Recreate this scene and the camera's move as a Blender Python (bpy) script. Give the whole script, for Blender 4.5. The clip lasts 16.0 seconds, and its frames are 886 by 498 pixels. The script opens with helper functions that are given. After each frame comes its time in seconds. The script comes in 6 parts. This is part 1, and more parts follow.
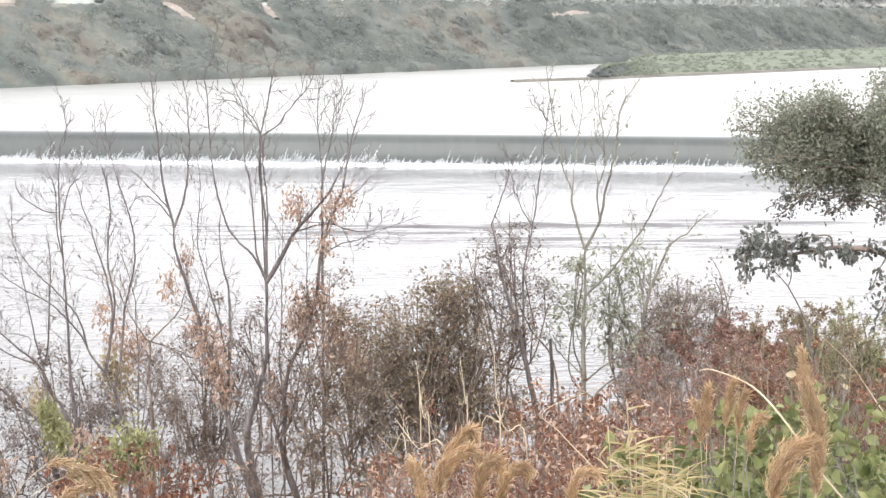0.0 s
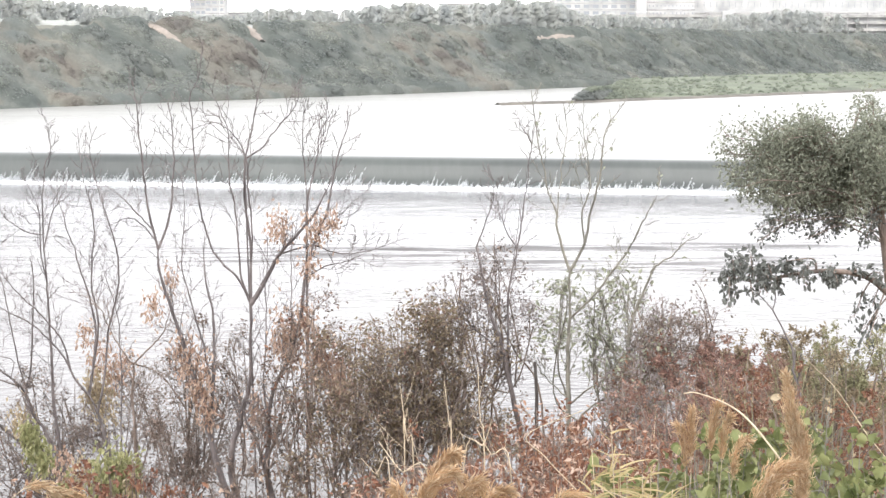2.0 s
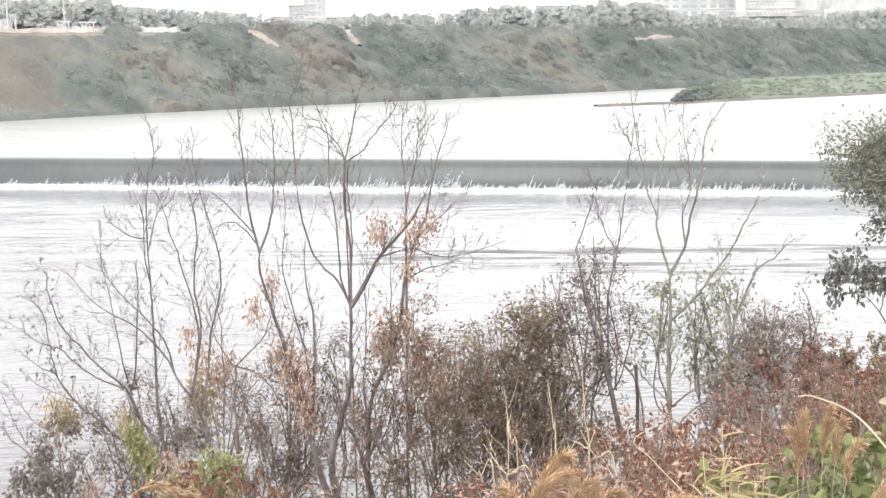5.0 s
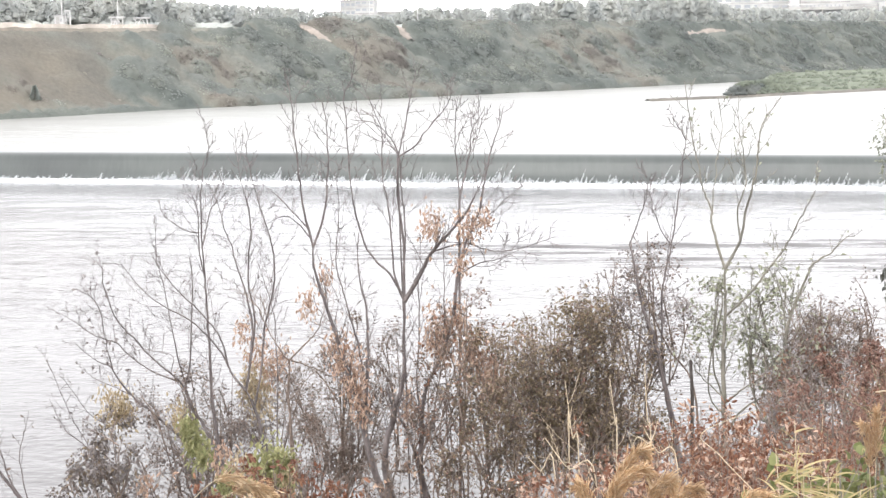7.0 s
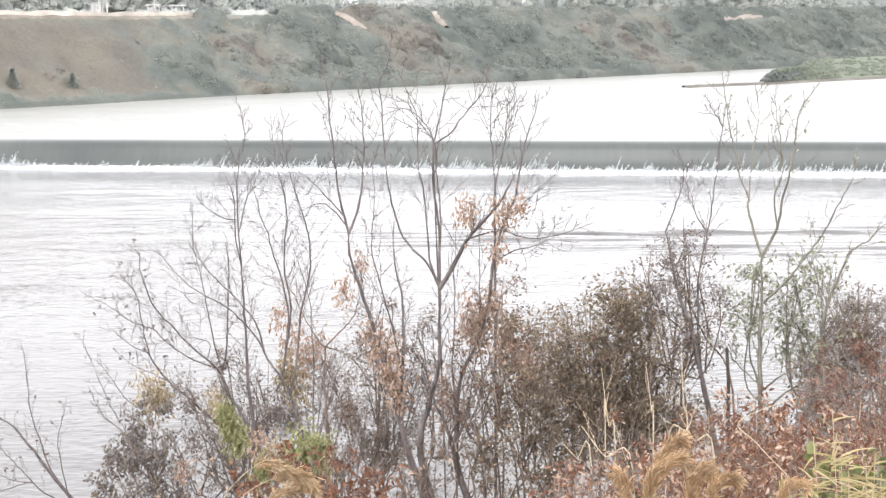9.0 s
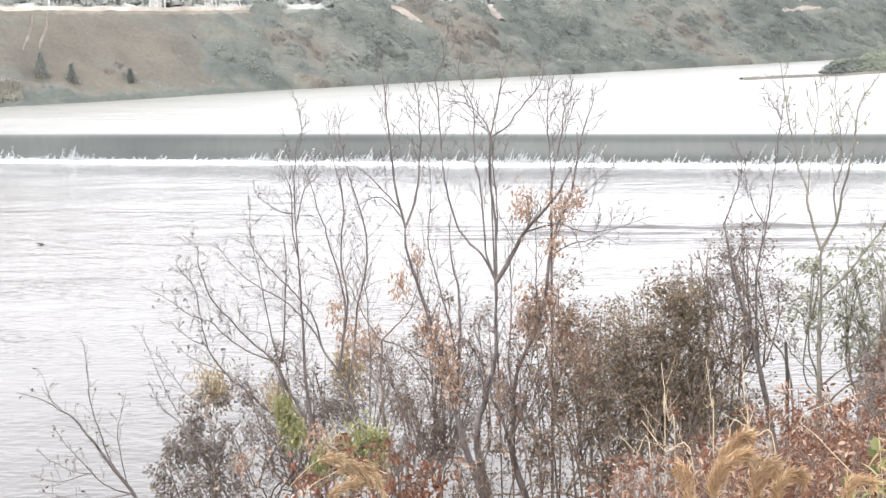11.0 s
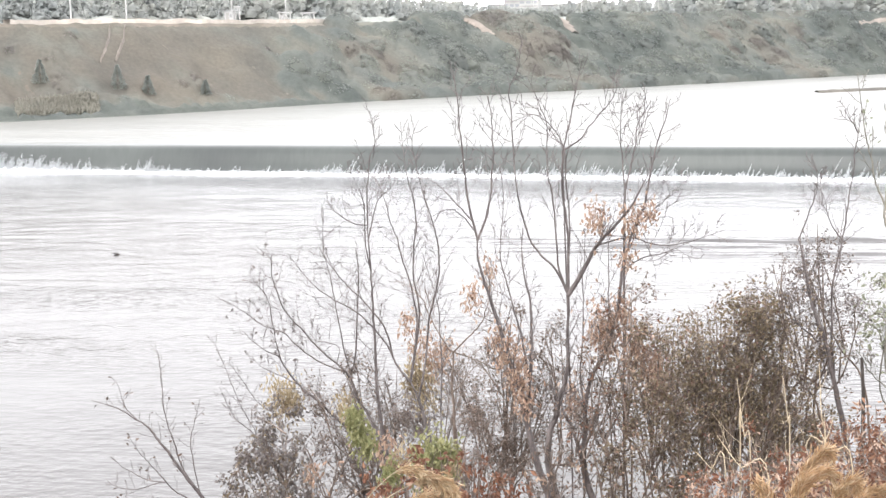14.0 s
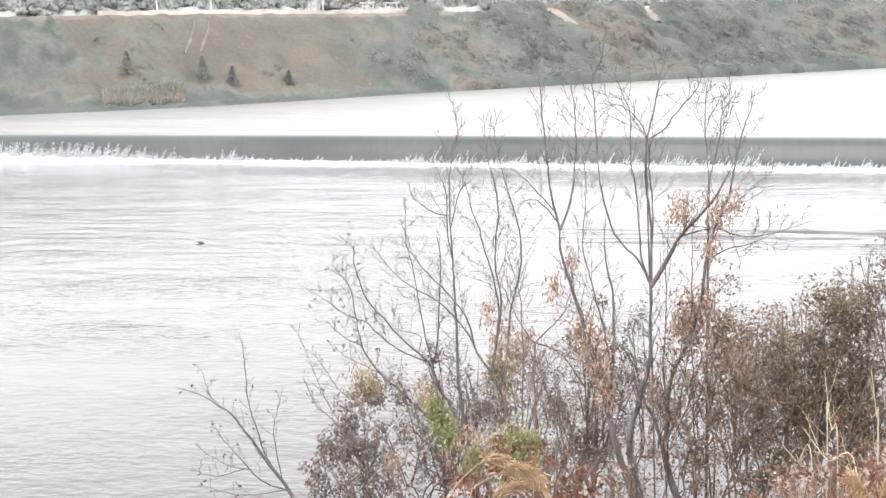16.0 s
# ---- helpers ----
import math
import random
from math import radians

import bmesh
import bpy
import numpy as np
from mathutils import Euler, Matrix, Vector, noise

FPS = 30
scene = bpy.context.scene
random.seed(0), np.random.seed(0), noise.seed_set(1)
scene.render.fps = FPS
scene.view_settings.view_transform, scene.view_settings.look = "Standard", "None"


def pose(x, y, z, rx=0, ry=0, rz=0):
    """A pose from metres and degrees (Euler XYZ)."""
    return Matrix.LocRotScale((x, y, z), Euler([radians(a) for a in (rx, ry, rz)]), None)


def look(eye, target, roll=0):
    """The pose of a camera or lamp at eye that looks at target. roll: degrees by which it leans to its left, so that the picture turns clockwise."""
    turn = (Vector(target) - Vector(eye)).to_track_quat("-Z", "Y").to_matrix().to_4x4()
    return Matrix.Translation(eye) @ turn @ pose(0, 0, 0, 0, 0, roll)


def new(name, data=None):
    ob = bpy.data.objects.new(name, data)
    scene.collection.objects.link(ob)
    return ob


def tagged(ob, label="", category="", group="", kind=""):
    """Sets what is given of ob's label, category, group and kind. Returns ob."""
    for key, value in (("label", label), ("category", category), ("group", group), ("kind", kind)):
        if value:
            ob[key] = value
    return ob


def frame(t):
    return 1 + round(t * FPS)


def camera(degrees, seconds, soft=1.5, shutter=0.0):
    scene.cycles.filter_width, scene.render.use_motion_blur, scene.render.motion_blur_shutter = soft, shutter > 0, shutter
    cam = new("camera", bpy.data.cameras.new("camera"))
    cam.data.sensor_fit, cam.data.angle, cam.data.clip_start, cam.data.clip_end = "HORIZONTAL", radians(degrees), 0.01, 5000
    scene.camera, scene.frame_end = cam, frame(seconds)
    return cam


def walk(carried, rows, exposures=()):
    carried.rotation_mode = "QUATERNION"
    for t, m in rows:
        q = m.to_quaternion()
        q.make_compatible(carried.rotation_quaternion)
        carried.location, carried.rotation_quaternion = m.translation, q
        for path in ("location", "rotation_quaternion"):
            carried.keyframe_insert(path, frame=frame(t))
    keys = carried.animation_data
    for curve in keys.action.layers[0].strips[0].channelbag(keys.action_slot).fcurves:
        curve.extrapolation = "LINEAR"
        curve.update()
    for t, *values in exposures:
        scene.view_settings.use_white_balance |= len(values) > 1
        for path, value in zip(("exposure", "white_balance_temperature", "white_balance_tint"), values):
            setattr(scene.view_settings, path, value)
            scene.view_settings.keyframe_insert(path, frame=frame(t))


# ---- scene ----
# ---------- camera and its path ----------
cam = camera(32.13, 16.0, soft=1.45)
ROWS = [
    (0.0, 0.000, 0.000, 13.462, 81.804, 0.174, -0.025),
    (0.5, 0.001, 0.002, 13.462, 82.007, 0.153, -0.195),
    (1.0, 0.002, 0.004, 13.461, 82.205, 0.030, -0.510),
    (1.5, 0.002, 0.007, 13.461, 82.451, 0.150, -0.645),
    (2.0, 0.002, 0.009, 13.460, 82.645, -0.024, -0.564),
    (2.5, 0.000, 0.010, 13.460, 82.837, 0.173, -0.416),
    (3.0, -0.002, 0.010, 13.460, 82.838, 0.328, 0.010),
    (3.5, -0.004, 0.010, 13.460, 82.661, 0.337, 0.708),
    (4.0, -0.007, 0.010, 13.460, 82.627, 0.750, 1.401),
    (4.5, -0.009, 0.009, 13.460, 82.763, 0.725, 2.252),
    (7.0, -0.045, 0.006, 13.459, 82.590, 0.799, 4.908),
    (7.5, -0.046, 0.004, 13.460, 82.409, 0.788, 5.223),
    (8.0, -0.047, 0.002, 13.460, 82.322, 0.831, 5.555),
    (8.5, -0.047, -0.000, 13.461, 82.228, 0.725, 5.900),
    (9.0, -0.048, -0.003, 13.462, 82.126, 0.934, 6.213),
    (11.5, -0.059, -0.008, 13.465, 81.912, 1.245, 8.745),
    (12.0, -0.060, -0.009, 13.465, 82.009, 1.290, 9.085),
    (12.5, -0.061, -0.010, 13.466, 82.251, 1.294, 9.275),
    (13.0, -0.063, -0.013, 13.466, 82.501, 1.028, 9.634),
    (13.5, -0.064, -0.016, 13.467, 82.442, 1.175, 10.144),
    (14.0, -0.066, -0.020, 13.468, 82.432, 1.240, 10.947),
    (14.5, -0.068, -0.024, 13.469, 82.472, 1.281, 11.738),
    (15.0, -0.070, -0.027, 13.470, 82.441, 1.367, 12.480),
    (15.5, -0.072, -0.027, 13.470, 82.263, 1.424, 13.294),
    (16.0, -0.074, -0.027, 13.469, 82.132, 1.385, 13.988),
]
EXPOSURE = 0.0
walk(cam, [(t, pose(x, y, z, rx, ry, rz)) for t, x, y, z, rx, ry, rz in ROWS], [(0.0, EXPOSURE), (16.0, EXPOSURE)])

# ---------- overcast daylight ----------
world = bpy.data.worlds.new("overcast_sky")
scene.world = world
world.use_nodes = True
wn, wl = world.node_tree.nodes, world.node_tree.links
wn.clear()
sky = wn.new("ShaderNodeTexSky")
sky.sky_type = "NISHITA"
sky.sun_disc = False
sky.sun_elevation, sky.sun_rotation = radians(40), radians(195)
sky.air_density, sky.dust_density, sky.ozone_density = 1.0, 6.0, 0.6
grey = wn.new("ShaderNodeHueSaturation")
grey.inputs["Saturation"].default_value = 0.10
cloud = wn.new("ShaderNodeMix")
cloud.data_type = "RGBA"
cloud.inputs[0].default_value = 0.72
cloud.inputs[7].default_value = (33.0, 32.9, 33.8, 1)
back = wn.new("ShaderNodeBackground")
back.inputs["Strength"].default_value = 0.13
wout = wn.new("ShaderNodeOutputWorld")
wl.new(sky.outputs[0], grey.inputs["Color"])
wl.new(grey.outputs[0], cloud.inputs[6])
wl.new(cloud.outputs[2], back.inputs[0])
wl.new(back.outputs[0], wout.inputs[0])
sun_data = bpy.data.lights.new("sun", "SUN")
sun_data.energy, sun_data.angle, sun_data.color = 1.5, radians(45), (1.0, 0.97, 0.94)
sun = new("sun", sun_data)
sun.matrix_world = look((-26, -97, 84), (0, 0, 0))


# ---------- materials ----------
def ramp(nt, source, stops):
    r = nt.nodes.new("ShaderNodeValToRGB")
    els = r.color_ramp.elements
    while len(els) < len(stops):
        els.new(0.5)
    for e, (p, c) in zip(els, stops):
        e.position, e.color = p, (*c, 1)
    nt.links.new(source, r.inputs[0])
    return r.outputs[0]


def noise_node(nt, coords, scale, detail=4, rough=0.55, stretch=(1, 1, 1)):
    m = nt.nodes.new("ShaderNodeMapping")
    m.inputs["Scale"].default_value = stretch
    nt.links.new(coords, m.inputs["Vector"])
    n = nt.nodes.new("ShaderNodeTexNoise")
    n.inputs["Scale"].default_value, n.inputs["Detail"].default_value, n.inputs["Roughness"].default_value = scale, detail, rough
    nt.links.new(m.outputs[0], n.inputs["Vector"])
    return n.outputs["Fac"]


def blend(nt, fac, a, b, mode="MIX"):
    m = nt.nodes.new("ShaderNodeMix")
    m.data_type, m.blend_type = "RGBA", mode
    for sock, val in ((m.inputs[0], fac), (m.inputs[6], a), (m.inputs[7], b)):
        if isinstance(val, (int, float)):
            sock.default_value = val
        elif isinstance(val, tuple):
            sock.default_value = (*val, 1)
        else:
            nt.links.new(val, sock)
    return m.outputs[2]


def base_material(name):
    m = bpy.data.materials.new(name)
    m.use_nodes = True
    nt = m.node_tree
    bsdf = nt.nodes["Principled BSDF"]
    coords = nt.nodes.new("ShaderNodeTexCoord").outputs["Object"]
    return m, nt, bsdf, coords


def surface(name, stops, scale, rough=0.85, large=0.0, bump=0.0, stretch=(1, 1, 1), bump_scale=None, spec=0.3):
    """Matte grainy surface: a ramp over fine noise, darkened and lightened by a larger one."""
    m, nt, b, co = base_material(name)
    col = ramp(nt, noise_node(nt, co, scale, 6, 0.6, stretch), stops)
    if large:
        big = ramp(nt, noise_node(nt, co, large, 3), [(0.3, (0.62, 0.62, 0.62)), (0.7, (1.15, 1.12, 1.08))])
        col = blend(nt, 1.0, col, big, "MULTIPLY")
    nt.links.new(col, b.inputs["Base Color"])
    b.inputs["Roughness"].default_value = rough
    b.inputs["Specular IOR Level"].default_value = spec
    if bump:
        bn = nt.nodes.new("ShaderNodeBump")
        bn.inputs["Strength"].default_value = 0.6
        bn.inputs["Distance"].default_value = bump
        nt.links.new(noise_node(nt, co, bump_scale or scale * 2, 5, 0.6, stretch), bn.inputs["Height"])
        nt.links.new(bn.outputs[0], b.inputs["Normal"])
    return m


def leaf_material(name, stops, through_light=0.3, rough=0.65):
    """Each leaf takes its own tone; a little light comes through the blade."""
    m, nt, b, co = base_material(name)
    geo = nt.nodes.new("ShaderNodeNewGeometry")
    col = ramp(nt, geo.outputs["Random Per Island"], stops)
    vein = ramp(nt, noise_node(nt, co, 30, 3), [(0.3, (0.75, 0.75, 0.75)), (0.7, (1.1, 1.1, 1.1))])
    col = blend(nt, 1.0, col, vein, "MULTIPLY")
    nt.links.new(col, b.inputs["Base Color"])
    b.inputs["Roughness"].default_value = rough
    b.inputs["Specular IOR Level"].default_value = 0.16
    tr = nt.nodes.new("ShaderNodeBsdfTranslucent")
    nt.links.new(col, tr.inputs[0])
    mix = nt.nodes.new("ShaderNodeMixShader")
    mix.inputs[0].default_value = through_light
    nt.links.new(b.outputs[0], mix.inputs[1])
    nt.links.new(tr.outputs[0], mix.inputs[2])
    nt.links.new(mix.outputs[0], nt.nodes["Material Output"].inputs[0])
    return m


def bush_material(name, stops):
    """Far foliage: each bush and spray has its own tone, mottled over whole thickets and roughened at the scale of its leaves."""
    m, nt, b, co = base_material(name)
    geo = nt.nodes.new("ShaderNodeNewGeometry")
    col = ramp(nt, geo.outputs["Random Per Island"], stops)
    col = blend(nt, 1.0, col, ramp(nt, noise_node(nt, co, 0.9, 4, 0.6), [(0.3, (0.93, 0.93, 0.93)), (0.7, (1.06, 1.06, 1.06))]), "MULTIPLY")
    col = blend(nt, 1.0, col, ramp(nt, noise_node(nt, co, 0.09, 3), [(0.3, (0.82, 0.84, 0.86)), (0.7, (1.13, 1.1, 1.06))]), "MULTIPLY")
    nt.links.new(col, b.inputs["Base Color"])
    b.inputs["Roughness"].default_value, b.inputs["Specular IOR Level"].default_value = 0.95, 0.1
    tr = nt.nodes.new("ShaderNodeBsdfTranslucent")
    nt.links.new(col, tr.inputs[0])
    mix = nt.nodes.new("ShaderNodeMixShader")
    mix.inputs[0].default_value = 0.45
    nt.links.new(b.outputs[0], mix.inputs[1])
    nt.links.new(tr.outputs[0], mix.inputs[2])
    nt.links.new(mix.outputs[0], nt.nodes["Material Output"].inputs[0])
    return m


def water_material(name, deep, scale, height, rough, stretch, streak=0.0):
    m, nt, b, co = base_material(name)
    col = ramp(nt, noise_node(nt, co, 0.05, 3, 0.5, stretch), [(0.3, deep), (0.75, tuple(c * 1.25 for c in deep))])
    if streak:
        # the base colour pales steadily towards the weir
        sep = nt.nodes.new("ShaderNodeSeparateXYZ")
        nt.links.new(co, sep.inputs[0])
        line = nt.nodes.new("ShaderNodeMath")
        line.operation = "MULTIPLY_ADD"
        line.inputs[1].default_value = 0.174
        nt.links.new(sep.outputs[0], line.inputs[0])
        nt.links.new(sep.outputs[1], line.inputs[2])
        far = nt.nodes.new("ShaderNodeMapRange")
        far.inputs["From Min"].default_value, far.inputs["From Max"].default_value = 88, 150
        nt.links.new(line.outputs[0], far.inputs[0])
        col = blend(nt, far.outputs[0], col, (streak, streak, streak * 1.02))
    nt.links.new(col, b.inputs["Base Color"])
    b.inputs["Roughness"].default_value, b.inputs["IOR"].default_value = rough, 1.33
    b.inputs["Specular IOR Level"].default_value = 0.37
    n1 = noise_node(nt, co, scale, 2, 0.42, stretch)
    n2 = noise_node(nt, co, scale * 0.17, 2, 0.5, stretch)
    add = nt.nodes.new("ShaderNodeMath")
    add.operation = "MULTIPLY_ADD"
    add.inputs[1].default_value = 1.4
    nt.links.new(n2, add.inputs[0])
    nt.links.new(n1, add.inputs[2])
    bn = nt.nodes.new("ShaderNodeBump")
    bn.inputs["Strength"].default_value, bn.inputs["Distance"].default_value = 1.0, height
    calm = nt.nodes.new("ShaderNodeMapRange")
    calm.inputs["From Min"].default_value, calm.inputs["From Max"].default_value = 0.36, 0.66
    calm.inputs["To Min"].default_value, calm.inputs["To Max"].default_value = 0.35, 1.45
    nt.links.new(noise_node(nt, co, 0.09, 3, 0.55, (0.5, 1.4, 1)), calm.inputs[0])
    tide = nt.nodes.new("ShaderNodeMath")
    tide.operation = "MULTIPLY"
    nt.links.new(add.outputs[0], tide.inputs[0])
    nt.links.new(calm.outputs[0], tide.inputs[1])
    nt.links.new(tide.outputs[0], bn.inputs["Height"])
    nt.links.new(bn.outputs[0], b.inputs["Normal"])
    return m


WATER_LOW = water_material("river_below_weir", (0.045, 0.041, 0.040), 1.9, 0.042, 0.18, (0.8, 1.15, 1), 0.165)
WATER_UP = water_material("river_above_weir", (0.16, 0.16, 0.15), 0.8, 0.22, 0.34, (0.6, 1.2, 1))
SHEET = surface("falling_sheet_of_water", [(0.25, (0.042, 0.050, 0.048)), (0.75, (0.060, 0.069, 0.066))], 1.4, 0.28, 0.08, 0.03, (1.3, 0.35, 0.35), spec=0.5)
SPRAY = leaf_material("white_spray", [(0.00, (0.580, 0.600, 0.610)), (1.00, (0.780, 0.790, 0.800))], 0.5, 0.9)
FOAM = surface("white_foam", [(0.3, (0.72, 0.74, 0.75)), (0.7, (0.88, 0.88, 0.88))], 2.0, 0.9, 0, 0.1)


def bluff_material():
    """Dry grey-brown grass on the open slope to the west, greener turf among the shrubs to the east, blotched at two scales."""
    m, nt, b, co = base_material("bluff_turf")
    dry = ramp(nt, noise_node(nt, co, 0.3, 6, 0.65), [(0.3, (0.095, 0.086, 0.072)), (0.5, (0.125, 0.109, 0.092)), (0.7, (0.16, 0.137, 0.117))])
    green = ramp(nt, noise_node(nt, co, 0.3, 6, 0.65), [(0.3, (0.150, 0.156, 0.136)), (0.7, (0.190, 0.192, 0.168))])
    sep = nt.nodes.new("ShaderNodeSeparateXYZ")
    nt.links.new(co, sep.inputs[0])
    where = nt.nodes.new("ShaderNodeMapRange")
    where.inputs["From Min"].default_value, where.inputs["From Max"].default_value = -100, -62
    nt.links.new(sep.outputs[0], where.inputs[0])
    col = blend(nt, where.outputs[0], dry, green)
    patch = ramp(nt, noise_node(nt, co, 0.06, 4), [(0.35, (0.78, 0.82, 0.78)), (0.65, (1.15, 1.1, 1.06))])
    nt.links.new(blend(nt, 1.0, col, patch, "MULTIPLY"), b.inputs["Base Color"])
    b.inputs["Roughness"].default_value = 0.95
    bn = nt.nodes.new("ShaderNodeBump")
    bn.inputs["Strength"].default_value, bn.inputs["Distance"].default_value = 0.7, 0.5
    nt.links.new(noise_node(nt, co, 0.7, 5, 0.6), bn.inputs["Height"])
    nt.links.new(bn.outputs[0], b.inputs["Normal"])
    return m


BANK = bluff_material()
SOIL = surface("bare_pale_soil", [(0.3, (0.185, 0.164, 0.146)), (0.7, (0.265, 0.238, 0.216))], 0.7, 0.95, 0.1, 0.2)
NEAR_SOIL = surface("leaf_litter_and_soil", [(0.3, (0.05, 0.035, 0.022)), (0.7, (0.16, 0.11, 0.06))], 9, 0.95, 1.2, 0.03)
PATH = surface("pale_path_gravel", [(0.3, (0.36, 0.33, 0.29)), (0.7, (0.50, 0.46, 0.42))], 0.7, 0.95, 0.1, 0.1)
GRAVEL = surface("grey_gravel", [(0.3, (0.08, 0.075, 0.065)), (0.7, (0.15, 0.14, 0.125))], 1.5, 0.95, 0.2, 0.1)
MEADOW = surface("green_flat", [(0.3, (0.098, 0.115, 0.083)), (0.7, (0.132, 0.151, 0.111))], 0.35, 0.9, 0.06, 0.2)
BARK = surface("grey_brown_bark", [(0.3, (0.092, 0.080, 0.082)), (0.7, (0.195, 0.175, 0.176))], 22, 0.9, 3, 0.006, (1, 1, 0.25))
BARK_DARK = surface("dark_twig_bark", [(0.3, (0.135, 0.106, 0.092)), (0.7, (0.245, 0.200, 0.176))], 25, 0.9, 3, 0.004, (1, 1, 0.3))
BARK_GREEN = surface("green_grey_bark", [(0.3, (0.14, 0.135, 0.115)), (0.7, (0.26, 0.25, 0.22))], 22, 0.9, 3, 0.005, (1, 1, 0.25))
CHAR = surface("dark_weathered_wood", [(0.3, (0.035, 0.03, 0.028)), (0.7, (0.085, 0.075, 0.07))], 25, 0.9, 3, 0.004, (1, 1, 0.3))
STALK = surface("dry_straw_stalk", [(0.3, (0.38, 0.31, 0.22)), (0.7, (0.56, 0.48, 0.36))], 40, 0.8, 4, 0.001, (1, 1, 0.1))
# concrete, parking deck and window tones are lightened to stand in for haze
CONCRETE = surface("pale_concrete", [(0.3, (0.34, 0.34, 0.335)), (0.7, (0.41, 0.405, 0.40))], 0.8, 0.9, 0.15, 0.02)
WHITE = surface("white_cladding", [(0.3, (0.44, 0.45, 0.46)), (0.7, (0.52, 0.52, 0.52))], 0.6, 0.7, 0.1, 0.01)
DARKBAND = surface("shaded_parking_deck", [(0.3, (0.30, 0.31, 0.32)), (0.7, (0.37, 0.38, 0.39))], 0.6, 0.9, 0.1, 0.01)
GLASS = surface("hazed_window_glass", [(0.3, (0.21, 0.225, 0.24)), (0.7, (0.27, 0.29, 0.31))], 0.3, 0.3, 0, 0, spec=0.8)
STEEL = surface("galvanised_steel", [(0.3, (0.42, 0.43, 0.44)), (0.7, (0.6, 0.6, 0.6))], 3, 0.5, 0.5, 0.004)

L_DARK = leaf_material("small_dark_leaves", [(0.00, (0.120, 0.097, 0.084)), (0.50, (0.190, 0.150, 0.128)), (1.00, (0.295, 0.218, 0.182))], 0.40)
L_OLIVE = leaf_material("olive_brown_leaves", [(0.00, (0.165, 0.134, 0.090)), (0.50, (0.235, 0.190, 0.130)), (1.00, (0.325, 0.258, 0.178))], 0.40)
L_GREY = leaf_material("grey_purple_leaves", [(0.00, (0.175, 0.158, 0.156)), (1.00, (0.330, 0.298, 0.290))], 0.40)
L_TREE = leaf_material("dull_green_leaves", [(0.00, (0.195, 0.208, 0.164)), (0.60, (0.256, 0.270, 0.212)), (1.00, (0.335, 0.346, 0.266))], 0.5)
L_PALE = leaf_material("pale_green_leaves", [(0.00, (0.240, 0.255, 0.185)), (1.00, (0.370, 0.380, 0.285))], 0.4)
L_TAN = leaf_material("withered_orange_leaves", [(0.00, (0.360, 0.232, 0.170)), (0.50, (0.450, 0.322, 0.250)), (1.00, (0.540, 0.425, 0.345))], 0.35)
L_YELLOW = leaf_material("yellowing_leaves", [(0.00, (0.390, 0.320, 0.205)), (1.00, (0.540, 0.450, 0.320))], 0.4)
L_LIME = leaf_material("fresh_green_leaves", [(0.00, (0.235, 0.245, 0.120)), (1.00, (0.410, 0.400, 0.215))], 0.4)
L_RED = leaf_material("red_brown_leaves", [(0.00, (0.122, 0.056, 0.038)), (0.60, (0.205, 0.100, 0.066)), (1.00, (0.305, 0.172, 0.112))], 0.3)
L_BROAD = leaf_material("broad_green_leaves", [(0.00, (0.112, 0.134, 0.050)), (1.00, (0.250, 0.258, 0.118))], 0.3, 0.45)
L_STRAW = leaf_material("golden_grass_blades", [(0.00, (0.460, 0.300, 0.180)), (0.50, (0.580, 0.430, 0.270)), (1.00, (0.700, 0.580, 0.420))], 0.35)
L_BROME = leaf_material("yellow_green_grass_blades", [(0.00, (0.330, 0.270, 0.135)), (1.00, (0.500, 0.415, 0.235))], 0.4)
L_RUST = leaf_material("dull_purple_brown_leaves", [(0.00, (0.155, 0.092, 0.076)), (0.60, (0.235, 0.140, 0.112)), (1.00, (0.330, 0.210, 0.165))], 0.3)
L_PLUME = leaf_material("tawny_plume_hairs", [(0.00, (0.500, 0.330, 0.195)), (0.50, (0.650, 0.460, 0.280)), (1.00, (0.760, 0.620, 0.450))], 0.5)
L_DROOP = leaf_material("grey_green_drooping_leaves", [(0.00, (0.104, 0.110, 0.102)), (1.00, (0.185, 0.192, 0.175))], 0.3)
L_GRASS = leaf_material("green_grass_blades", [(0.00, (0.165, 0.168, 0.092)), (1.00, (0.310, 0.292, 0.182))], 0.35)
# far bank foliage: base tones raised above leaf colour to imitate haze
F_GREEN = bush_material("bank_shrub_green", [(0.00, (0.204, 0.218, 0.198)), (1.00, (0.226, 0.240, 0.217))])
F_DEEP = bush_material("bank_shrub_deep_green", [(0.00, (0.180, 0.194, 0.184)), (1.00, (0.200, 0.214, 0.203))])
F_SAGE = bush_material("bank_shrub_sage", [(0.00, (0.205, 0.214, 0.198)), (1.00, (0.228, 0.237, 0.218))])
F_BROWN = bush_material("bank_shrub_brown", [(0.00, (0.186, 0.174, 0.162)), (1.00, (0.206, 0.191, 0.177))])
F_SPRUCE = bush_material("spruce_needles", [(0.00, (0.262, 0.284, 0.266)), (1.00, (0.296, 0.318, 0.298))])
F_WILLOW = bush_material("low_willow_leaves", [(0.00, (0.188, 0.210, 0.170)), (1.00, (0.212, 0.235, 0.191))])
# plateau leaves are paler still: distance haze put into their colour
F_WOODS = bush_material("haze_paled_tree_leaves", [(0.00, (0.405, 0.420, 0.408)), (1.00, (0.435, 0.450, 0.434))])


